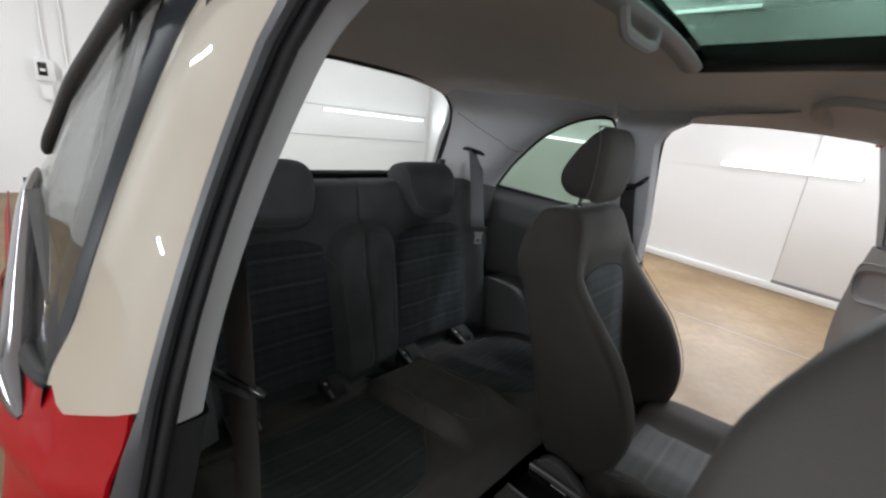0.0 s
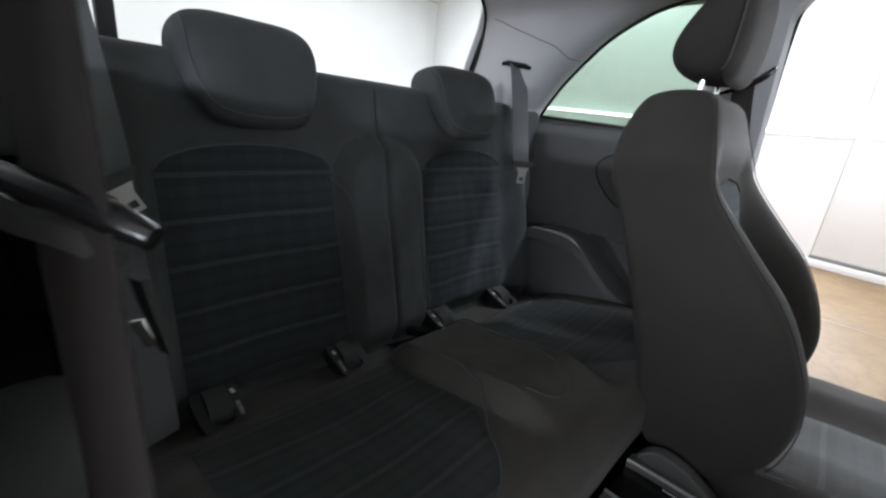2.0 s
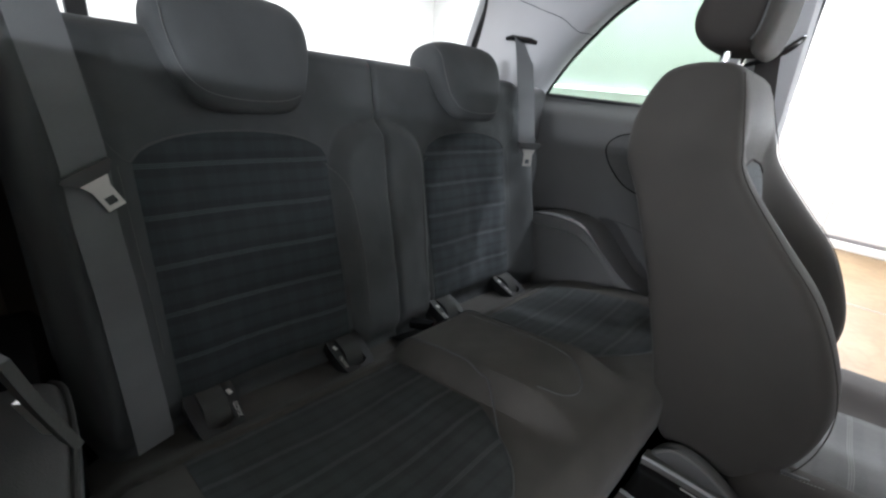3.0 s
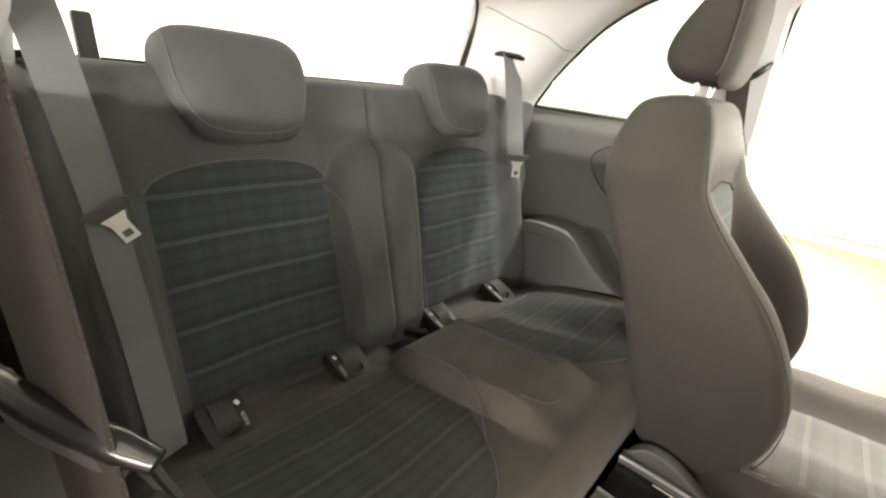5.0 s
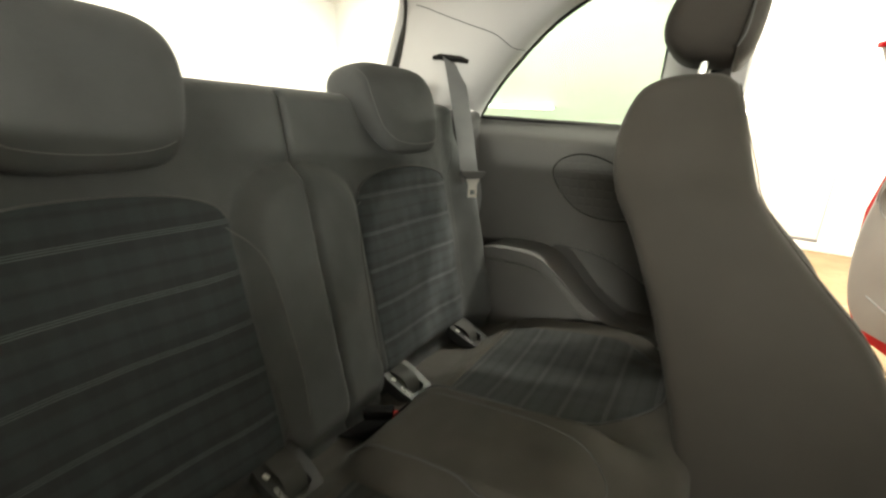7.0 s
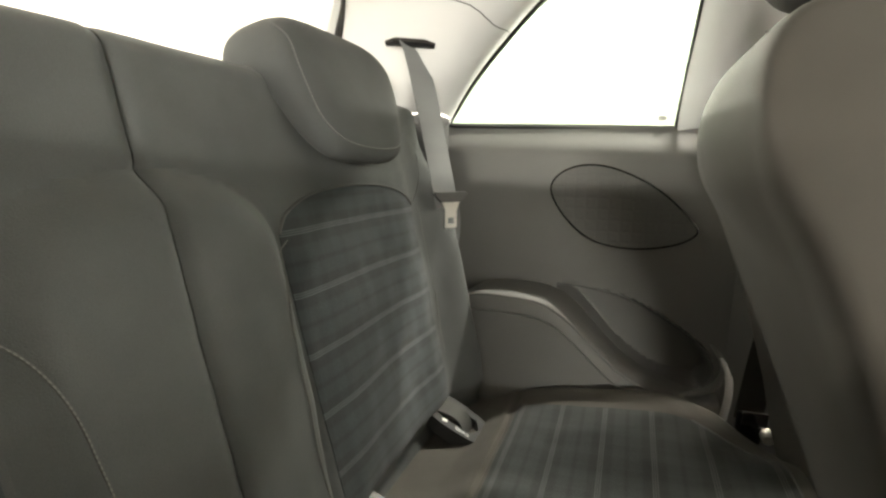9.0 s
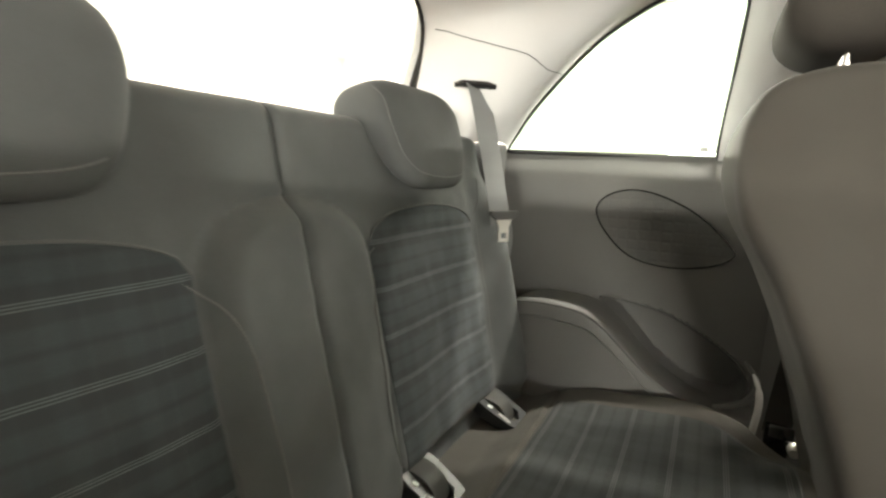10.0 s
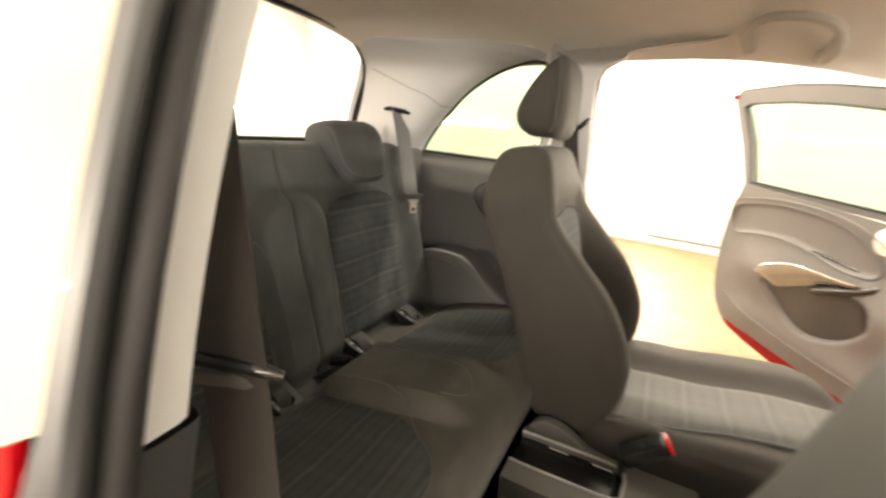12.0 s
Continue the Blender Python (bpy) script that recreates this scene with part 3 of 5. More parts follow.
    # the lower side card
    def card(u, v):
        x = -0.34 + (0.955 if s > 0 else 0.80) * u
        z = 0.40 + (1.092 - 0.036 * max(0, (x + 0.06) / 0.70) - 0.40) * v
        y = 0.705 + 0.010 * math.sin(3.1 * v) + 0.045 * step(0.90, 1.0, v) + 0.012 * step(0.25, 0.0, v)
        return (x, s * (y + 0.065 * step(-0.002, 0.010, inside_by(PK, x, z))), z)
    PK = smooth_line([(0.250, 0, 0.712), (0.33, 0, 0.712), (0.41, 0, 0.694), (0.49, 0, 0.654), (0.55, 0, 0.608), (0.572, 0, 0.565), (0.555, 0, 0.528), (0.50, 0, 0.520), (0.44, 0, 0.535), (0.37, 0, 0.585), (0.31, 0, 0.650)], 5, True)
    side = part("side_card", sheet(card, 150, 100, 0.02, (0, s, 0)), TRIM, car, "dark grey moulded rear side panel")
    # speaker grille with its rim
    SP = smooth_line([(0.222, 0, 0.935), (0.245, 0, 0.972), (0.30, 0, 0.988), (0.365, 0, 0.975), (0.44, 0, 0.935), (0.50, 0, 0.878), (0.512, 0, 0.850), (0.47, 0, 0.824), (0.39, 0, 0.812), (0.31, 0, 0.828), (0.25, 0, 0.880)], 5, True)
    part("speaker_grille", slab([(p.x, p.z) for p in SP], [], lambda a, b: (a, s * 0.7085, b), 0.006, (0, s, 0)), GRILLE, side, "black oval speaker grille", smooth=False)
    part("speaker_rim", tube([(p.x, s * 0.709, p.z) for p in SP + SP[:2]], 0.0022, 6), GLOSSY, side, "thin raised speaker rim")
    # armrest flowing forward into the rim of a storage pocket
    keys = [(0.058, 0.700, 0.590), (0.10, 0.716, 0.570), (0.17, 0.720, 0.566), (0.24, 0.712, 0.570), (0.29, 0.680, 0.578), (0.335, 0.635, 0.588), (0.39, 0.582, 0.600), (0.45, 0.545, 0.615), (0.52, 0.524, 0.635), (0.58, 0.520, 0.655)]
    line = smooth_line(keys, 4)
    rows = []
    for x, zt, yi in line:
        yo = 0.722
        if s < 0:
            zt, yi = 0.44 + 0.70 * (zt - 0.44), yi + 0.045
        rows.append([(x, s * yo, zt - 0.006), (x, s * (yi + 0.050), zt + 0.001), (x, s * (yi + 0.016), zt), (x, s * (yi + 0.004), zt - 0.004), (x, s * yi, zt - 0.010), (x, s * (yi + 0.001), zt - 0.036), (x, s * (yi + 0.012), max(0.435, zt - 0.044)), (x, s * (yi + 0.016), 0.432), (x, s * yo, 0.43)])
    part("armrest", loft(rows), TRIM, side, "dark moulded armrest sweeping down forward")
    part("armrest_edge", tube([Vector(r[3]) + Vector((0, -s * 0.001, 0.001)) for r in rows[2:-6]], 0.004, 8), FLAP_GREY if s < 0 else TRIM, side, "smooth rounded edge of the armrest")
    curl = [(0.510, s * 0.660, 0.520), (0.561, s * 0.665, 0.546), (0.580, s * 0.667, 0.579), (0.578, s * 0.670, 0.606), (0.558, s * 0.690, 0.632)]
    part("armrest_rim", tube(smooth_line(curl, 5), [0.008] * 15 + [0.007, 0.006, 0.006, 0.005, 0.004, 0.003], 8, 0.8), TRIM, side, "raised end of the storage pocket")
    # Pale strip paints the doorway light that falls on the panel's end face.
    part("lit_card_end", tube(smooth_line([(0.572, s * 0.660, 0.618), (0.582, s * 0.640, 0.596), (0.584, s * 0.625, 0.565), (0.580, s * 0.620, 0.520), (0.574, s * 0.620, 0.470)], 5), [0.003] * 2 + [0.005] * 4 + [0.007] * 15, 8, 0.8), GREY_TRIM, side, "side panel end edge, paled as doorway light")
    part("pocket_rim", tube([(p.x, s * 0.7115, p.z) for p in PK[:len(PK) // 2 + 3]], 0.0018, 6), PLASTIC, side)
    # sill and carpet edge of the doorway
    part("door_sill", loft([[(x, s * 0.60, 0.335), (x, s * 0.63, 0.40), (x, s * 0.66, 0.428), (x, s * 0.70, 0.436), (x, s * 0.745, 0.432), (x, s * 0.77, 0.40), (x, s * 0.78, 0.25), (x, s * 0.60, 0.25)] for x in (0.55, 0.9, 1.3, 1.85)]), PLASTIC, car, "black door sill cover")
    part("sill_panel", loft([[(x, s * 0.775, 0.415), (x, s * 0.80, 0.405), (x, s * 0.82, 0.36), (x, s * 0.815, 0.20), (x, s * 0.76, 0.17), (x, s * 0.76, 0.40)] for x in (0.60, 1.2, 1.85)]), RED, car, "red painted sill")
    # outer skin
    def skin_y(x, z):
        y = 0.733 - 0.30 * (z - 1.055) + (0.20 * (0.72 - x) if x > 0.45 else 0.054 + 0.08 * (0.45 - x))
        return y + (0.045 if s > 0 else 0.0)
    def front_edge(z):
        return 0.63 + ox + 0.01 + 0.06 * step(1.32, 1.42, z) - (0.03 if s > 0 else 0)
    def back_edge(z):
        return (0.55 + 0.12 * (z - 1.02) + 0.03 * step(1.28, 1.42, z)) if s < 0 else 0.52
    def zb(x):
        return 1.055 - 0.42 * (0.72 - x) + 0.028 * step(0.615, 0.572, x)
    if s > 0:
        def skin(u, v):
            z = 0.95 + (1.43 - 0.95) * v
            x = front_edge(z) + (back_edge(z) - front_edge(z)) * u
            return (x, skin_y(x, z), z)
        part("pillar_skin", sheet(skin, 6, 16, 0.006, (0, -1, 0)), CREAM, car, "cream painted pillar skin")
    def quarter(u, v):
        x = front_edge(1.0) - 0.005 - 1.33 * u
        z = zb(max(x, 0.57)) - 0.13 * min(max(0.0, 0.57 - x), 0.27) + 0.03 * max(0.0, 0.30 - x) - 0.72 * v
        y = skin_y(x, zb(max(x, 0.57))) + (0.030 + 0.045 * step(0.0, 0.16, u)) * math.sin(min(1, v * 2.0) * math.pi / 2) - 0.05 * v ** 2
        y = min(y, 0.845 - 0.038 * step(0.36, -0.05, x)) + 0.016 * bump_at(v, 0.10, 0.05) - 0.010 * bump_at(v, 0.21, 0.06)
        return (x, s * y, z)
    part("quarter_panel", sheet(quarter, 60, 50, 0.004, (0, -s, 0)), RED, car, "glossy red rear quarter panel")


side_shell(1)
side_shell(-1)


def near_pillar():
    """The near door pillar from outside in: window frame, painted skin, jamb, rubber seal and inner trim."""
    def run(k, z):
        y0, z0, a, b = {"rear": (0.774, 1.008, 0.30, 0.20), "skin": (0.733, 1.055, 0.27, 0.25), "trim": (0.703, 1.03, 0.22, 0.40), "inner": (0.680, 1.02, 0.20, 0.50)}[k]
        d = z - z0
        y = y0 - a * d - b * d * d if d > 0 else y0 - 0.22 * d
        return y + (0.010 * step(1.09, 1.02, z) if k == "rear" else 0.0)
    def low(x):
        return 1.055 - 0.42 * (0.72 - x) + 0.028 * step(0.615, 0.572, x)
    n = 28
    def levels(z0, z1=1.47):
        return [z0 + (z1 - z0) * i / n for i in range(n + 1)]
    rows = []
    for i in range(n + 1):
        row = []
        for k in range(9):
            u = k / 8
            x = 0.722 - 0.165 * u
            z = low(x) + (1.47 - low(x)) * i / n
            y = run("skin", z) * (1 - u) + run("rear", z) * u + 0.006 * math.sin(math.pi * u) - 0.007 * max(0, 1 - u * 8)
            row.append((x + 0.05 * step(1.36, 1.47, z), -y, z))
        rows.append(row)
    part("pillar_skin", loft(rows, closed=False), CREAM, car, "cream painted pillar skin")
    part("window_frame", loft([[(0.560 + 0.05 * step(1.36, 1.47, z), -(run("rear", z) + 0.001), z), (0.545, -(run("rear", z) + 0.008 * step(1.02, 1.08, z)), z), (0.49, -(run("rear", z) + 0.012 * step(1.02, 1.08, z)), z), (0.440, -(run("rear", z) + 0.008 * step(1.02, 1.08, z)), z), (0.432, -(run("rear", z) - 0.01), z)] for z in levels(0.99)], closed=False), FRAME_BLACK, car, "satin black window frame")
    def mix(z, t):
        return run("skin", z) * (1 - t) + run("trim", z) * t
    part("door_jamb", loft([[(0.719 + 0.05 * step(1.36, 1.47, z), -(mix(z, 0) - 0.004 + 0.010 * step(1.06, 0.99, z)), z), (0.724 + 0.05 * step(1.36, 1.47, z), -mix(z, 0.22), z), (0.722 + 0.05 * step(1.36, 1.47, z), -mix(z, 0.40), z), (0.714 + 0.05 * step(1.36, 1.47, z), -mix(z, 0.46), z), (0.718 + 0.05 * step(1.36, 1.47, z), -mix(z, 0.52), z), (0.712 + 0.05 * step(1.36, 1.47, z), -mix(z, 0.64), z)] for z in levels(0.42)], closed=False), JAMB, car, "dark satin door jamb")
    rows = []
    for z in levels(0.42):
        c, r = mix(z, 0.82), abs(run("skin", z) - run("trim", z)) * 0.24
        sx = 0.708 + 0.05 * step(1.36, 1.47, z)
        rows.append([(sx + 0.016 * math.sin(a), -(c + r * math.cos(a)), z) for a in [math.pi * k / 8 for k in range(9)]])
    part("door_seal", loft(rows, closed=False), RUBBER, car, "black rubber door seal")
    def trim(z):
        sx = 0.05 * step(1.36, 1.47, z)
        return [(0.706 + sx, -(run("trim", z) + 0.004), z), (0.707 + sx, -(run("trim", z) * 0.7 + run("inner", z) * 0.3), z), (0.7055 + sx, -(run("trim", z) * 0.15 + run("inner", z) * 0.85), z), (0.7035 + sx, -(run("inner", z) - 0.001), z), (0.698 + sx, -(run("inner", z) - 0.0035), z), (0.682 + sx, -(run("inner", z) - 0.005), z), (0.60, -(run("inner", z) - 0.006), z), (0.50, -(run("inner", z) + 0.02), z), (0.47, -(run("inner", z) + 0.06), z)]
    part("pillar_trim", loft([trim(z) for z in levels(1.022)], closed=False), GREY_TRIM, car, "light grey plastic pillar trim")
    part("lower_pillar_trim", loft([[(x + 0.003, y + 0.004, z) for x, y, z in trim(z)] for z in levels(0.40, 1.021)], closed=False), SATIN_BLACK, car, "dark grey lower pillar trim")
    top = smooth_line([(0.58, -0.643, 1.434), (0.53, -0.648, 1.425), (0.485, -0.652, 1.412), (0.31, -0.664, 1.372), (0.10, -0.684, 1.312), (-0.08, -0.700, 1.243), (-0.20, -0.712, 1.195), (-0.285, -0.718, 1.155)], 4)
    base = smooth_line([(0.53, -0.796, 0.975), (0.46, -0.796, 0.983), (0.40, -0.793, 0.992), (0.25, -0.786, 1.005), (0.08, -0.776, 1.025), (-0.08, -0.764, 1.052), (-0.20, -0.752, 1.085), (-0.30, -0.735, 1.125)], 4)
    rows = [[tuple(a.lerp(b, k / 6)) for k in range(7)] for a, b in zip(base, top)]
    og = part("outer_glass", loft(rows, closed=False), SIDE_GLASS, car, "tinted side glass seen along its face")
    og.visible_shadow = False
    sill = smooth_line([(0.562, -0.772, 1.018), (0.53, -0.781, 1.010), (0.47, -0.789, 1.001), (0.40, -0.795, 0.994), (0.25, -0.800, 0.986), (0.05, -0.800, 0.992)], 5)
    part("belt_moulding", tube(sill, [0.006, 0.009, 0.011] + [0.012] * (len(sill) - 3), 10, 0.9), RUBBER, car, "black moulding under the side window")
    m = len(top)
    part("roof_moulding", tube([p + Vector((0, -0.004, 0.004)) for p in top], [0.014] * (m - 3) + [0.013, 0.011, 0.006], 10), RUBBER, car, "black roof edge moulding with rounded end")
    part("chrome_strip", tube([p + Vector((0, -0.008, -0.008)) for p in base], [0.004, 0.009, 0.014, 0.018, 0.021] + [0.023] * (m - 13) + [0.023, 0.022, 0.021, 0.019, 0.016, 0.013, 0.009, 0.005], 14, 1.2), DARK_CHROME, car, "chrome strip along the window line")


near_pillar()


# roof: headliner with the opening of the glass roof
def liner_z(x, y):
    side = min(1.0, abs(y) / 0.69)
    return 1.525 - 0.128 * (1 - 0.55 * step(0.25, -0.15, x)) * side ** 2.8 - 0.25 * max(0.0, min(x, 1.35) - 0.8) ** 2 * side ** 4 - 0.040 * max(0.0, (0.72 - x) / 0.92) ** 2 - 0.02 * max(0.0, (x - 1.0)) ** 2


HOLE = (0.745, 1.42, 0.40)


def liner():
    bm = bmesh.new()
    xs = [-0.19 + 0.935 * i / 16 for i in range(17)] + [HOLE[0] + (HOLE[1] - HOLE[0]) * i / 10 for i in range(1, 11)] + [1.55, 1.75]
    ys = [-0.69 + 0.29 * j / 8 for j in range(9)] + [-0.40 + 0.8 * j / 16 for j in range(1, 17)] + [0.40 + 0.29 * j / 8 for j in range(1, 9)]
    grid = {}
    for i, x in enumerate(xs):
        for j, y in enumerate(ys):
            pinch = 1 - 0.20 * step(0.35, -0.19, x)
            yy = (y if y > -0.40 else -0.40 + (y + 0.40) * 0.66) * pinch
            lip = 0.004 * bump_at(max(0, HOLE[0] - x, x - HOLE[1]) + max(0, abs(y) - HOLE[2]), 0, 0.02)
            grid[i, j] = bm.verts.new((x, yy, liner_z(x, y) + lip))
    for i in range(len(xs) - 1):
        for j in range(len(ys) - 1):
            xm, ym = (xs[i] + xs[i + 1]) / 2, (ys[j] + ys[j + 1]) / 2
            if HOLE[0] < xm < HOLE[1] and abs(ym) < HOLE[2]:
                continue
            bm.faces.new((grid[i, j], grid[i + 1, j], grid[i + 1, j + 1], grid[i, j + 1]))
    return bm


part("headliner", liner(), LINER, car, "light grey woven headliner")


def roof_skin(u, v):
    x, y = -0.25 + 2.0 * u, -0.60 + 1.22 * v
    return (x, y * (1 - 0.16 * step(0.35, -0.25, x)), liner_z(x, y) + 0.045)


bm = sheet(roof_skin, 40, 28, 0.004, (0, 0, 1))
cut = [f for f in bm.faces if HOLE[0] - 0.01 < f.calc_center_median().x < HOLE[1] + 0.01 and abs(f.calc_center_median().y) < HOLE[2] + 0.01]
bmesh.ops.delete(bm, geom=cut, context="FACES")
part("roof_skin", bm, CREAM, car, "cream painted roof")
sun = part("roof_window", sheet(lambda u, v: (0.70 + 0.76 * u, -0.44 + 0.88 * v, liner_z(0.70 + 0.76 * u, 0) + 0.030), 6, 6, 0.004, (0, 0, 1)), ROOF_GLASS, car, "dark tinted glass roof")
for s in (1, -1):
    part("roof_rail", loft([[(x, s * 0.408, liner_z(x, 0.40) - 0.002), (x, s * 0.396, liner_z(x, 0.40) - 0.002), (x, s * 0.390, liner_z(x, 0.40) + 0.030), (x, s * 0.398, liner_z(x, 0.0) + 0.030), (x, s * 0.436, liner_z(x, 0.0) + 0.030), (x, s * 0.43, liner_z(x, 0.4) + 0.02)] for x in (0.73, 1.0, 1.43)]), GLOSSY, sun, "black roof window rail")
part("rear_frame", box(0.70, 0.742, -0.42, 0.42, 1.53, 1.57, 0.006), GLOSSY, sun)
shade = part("sunshade_bar", loft([[(0.748 + 0.022 * math.cos(a) * (1.3 if math.cos(a) < 0 else 1), y, liner_z(0.75, y) + 0.004 + 0.014 * math.sin(a)) for a in [2 * math.pi * k / 12 for k in range(12)]] for y in [-0.385 + 0.77 * i / 12 for i in range(13)]]), GREY_TRIM, car, "light grey sunshade pull bar")
part("sunshade_handle", tube(smooth_line([(0.762, -0.075, 1.515), (0.765, -0.07, 1.495), (0.765, -0.045, 1.482), (0.765, 0.045, 1.482), (0.765, 0.07, 1.495), (0.762, 0.075, 1.515)], 5), 0.011, 8), GREY_TRIM, shade, "grey pull handle")

# rear window with its frame, tailgate edge
RW = [(-0.52, 1.02), (0.52, 1.02), (0.655, 1.08), (0.668, 1.15), (0.640, 1.24), (0.612, 1.35), (0.575, 1.425), (0.50, 1.468), (0.30, 1.486), (0.0, 1.492)]
RW = RW + [(-a, b) for a, b in reversed(RW[2:-1])]


def rw_x(z):
    return -0.46 + 0.625 * (z - 1.02)


rear = part("rear_window", slab(RW, [], lambda a, b: (rw_x(b), a, b), 0.004, (-1, 0, 0)), GLASS, car, "clear rear window", smooth=False)
rear.visible_shadow = False
ring = [(rw_x(b) + 0.012, a, b) for a, b in RW]
part("rear_seal", tube(ring + ring[:1], 0.010, 8), RUBBER, rear, "black rubber tailgate seal")
ring2 = [(rw_x(b) - 0.01, a * 1.02, b + 0.012 * (1 if b > 1.2 else -1)) for a, b in RW]
part("tailgate_frame", tube(ring2 + ring2[:1], 0.022, 8), GREY_TRIM, rear, "grey tailgate trim")


def shelf_f(u, v):
    return (-0.62 + 0.50 * u, -0.60 + 1.2 * v, 1.005 + 0.02 * math.sin(3.1 * u))


part("shelf_edge", box(-0.300, -0.212, -0.60, 0.60, 1.05, 1.1185, 0.004), CARPET, car, "dark front edge of the parcel shelf")
part("parcel_shelf", sheet(shelf_f, 8, 12, 0.02), CARPET, car, "black parcel shelf")
part("tailgate_panel", loft([[(-0.47, y, 1.03), (-0.60, y, 1.0), (-0.68, y, 0.85), (-0.68, y, 0.4), (-0.60, y, 0.4), (-0.58, y, 0.9), (-0.47, y, 0.99)] for y in [-0.66 + 1.32 * i / 8 for i in range(9)]]), RED, car, "red tailgate")

# floor pan and bulkheads
# Dark filler boxes, added to stop bright leaks beside the backrest.
for s in (1, -1):
    part("shelf_gap_filler", box(-0.50, -0.030, s * 0.672 - 0.052, s * 0.672 + 0.052, 0.93, 1.102, 0.010), PLASTIC, car, "dark filler hiding the gap beside the parcel shelf")
# Boot walls, added to block the bright view past the bench.
part("boot_trim", box(-0.60, -0.575, -0.74, 0.74, 0.25, 1.02, 0.006), PLASTIC, car, "added dark boot wall blocking the view out")
for s in (1, -1):
    part("boot_side_trim", box(-0.58, -0.33, s * 0.70 - 0.012, s * 0.70 + 0.012, 0.25, 1.06, 0.004), PLASTIC, car, "added dark boot side wall")
part("floor_carpet", sheet(lambda u, v: (-0.5 + 2.5 * u, -0.62 + 1.24 * v, 0.25 + 0.10 * bump_at(v, 0.5, 0.09)), 10, 24, 0.03), CARPET, car, "black floor carpet")
# Black filler boxes, added to close a bright gap by the sill.
for s in (1, -1):
    part("base_gap_filler", box(0.48, 0.645, s * 0.60 - 0.09, s * 0.60 + 0.09, 0.25, 0.455, 0.015), CARPET, car, "black filler hiding the gap beside the seat base")
part("under_seat_carpet", sheet(lambda u, v: (0.60 + 0.06 * u, -0.60 + 1.2 * v, 0.50 - 0.25 * u), 4, 6, 0.02, (-1, 0, 0)), CARPET, car)
part("dashboard", loft([[(1.62, y, 0.95), (1.72, y, 1.02), (1.95, y, 1.03), (1.98, y, 0.5), (1.72, y, 0.5), (1.62, y, 0.75)] for y in [-0.70 + 1.4 * i / 8 for i in range(9)]]), PLASTIC, car, "dark dashboard")
wind = part("windscreen", sheet(lambda u, v: (1.60 + 0.75 * (1 - u), -0.62 + 1.24 * v, 1.0 + 0.46 * u), 6, 6), GLASS, car, "clear windscreen")
wind.visible_shadow = False

# front end and wheels
part("bonnet", loft([[(2.0, y, 1.0 - 0.10 * abs(y) ** 2), (2.35, y, 0.95 - 0.10 * abs(y) ** 2), (2.62, y, 0.82), (2.74, y, 0.60), (2.72, y, 0.25), (1.9, y, 0.25), (1.9, y, 0.9)] for y in [-0.80 + 1.6 * i / 10 for i in range(11)]]), RED, car, "red bonnet")
for x in (-0.12, 2.19):
    for s in (1, -1):
        w = part("wheel", tube([(x, s * 0.62, GROUND + 0.295), (x, s * 0.64, GROUND + 0.295), (x, s * 0.80, GROUND + 0.295), (x, s * 0.82, GROUND + 0.295)], [0.27, 0.295, 0.295, 0.27], 32), RUBBER, car, "black tyre on a silver rim")
        part("rim", tube([(x, s * 0.80, GROUND + 0.295), (x, s * 0.826, GROUND + 0.295)], [0.20, 0.19], 24), STEEL, w, "silver rim")

# grab handle over the far door
grab_line = smooth_line([(1.006, 0.660, 1.412), (0.997, 0.625, 1.418), (0.988, 0.575, 1.429), (0.993, 0.530, 1.441), (1.017, 0.500, 1.447), (1.055, 0.490, 1.445), (1.095, 0.490, 1.439), (1.126, 0.500, 1.431), (1.154, 0.530, 1.420), (1.168, 0.575, 1.401), (1.171, 0.625, 1.391), (1.166, 0.660, 1.384)], 4)
grab = part("grab_handle", tube(grab_line, [0.019] * 8 + [0.017, 0.015] + [0.0125] * (len(grab_line) - 20) + [0.015, 0.017] + [0.019] * 8, 14, 0.8), HANDLE_GREY, car, "light grey ceiling grab handle")
for g in (grab_line[2], grab_line[-3]):
    part("end_cap", box(-0.020, 0.020, -0.024, 0.024, -0.008, 0.012, 0.005, 2, Matrix.Translation(g + Vector((0, 0.010, 0.004))) @ pose(0, 0, 0, -26, 0, 0)), HANDLE_GREY, grab, "moulded end cover of the handle")

# ---------------------------------------------------------------- open far door
A, B = Vector((1.16, 2.17, 0)), Vector((1.80, 0.82, 0))
DW = (B - A).normalized()
DN = Vector((-DW.y, DW.x, 0))
if DN.dot(Vector((0.87, -0.76, 0)) - A) < 0:
    DN = -DN


def dp(a, z, off=0.0):
    """A point of the door: a metres from its free edge, at height z, off metres towards the cabin."""
    p = A + DW * a + DN * off
    return Vector((p.x, p.y, z))


shell = [(0.265, 0.245), (0.200, 0.33), (0.163, 0.44), (0.148, 0.60), (0.142, 0.75), (0.170, 0.86), (0.200, 0.965), (1.44, 0.865), (1.47, 0.60), (1.47, 0.17), (0.9, 0.175), (0.5, 0.190), (0.34, 0.207)]
door = part("door", slab(shell, [], lambda a, b: dp(a, b), 0.09, -DN), RED, car, "open red car door seen from inside", smooth=False)
DOOR_EDGE = smooth_line([(0.300, 0, 0.268), (0.225, 0, 0.345), (0.185, 0, 0.450), (0.170, 0, 0.560), (0.168, 0, 0.660), (0.190, 0, 0.800), (0.222, 0, 0.925), (0.240, 0, 0.990)], 5)
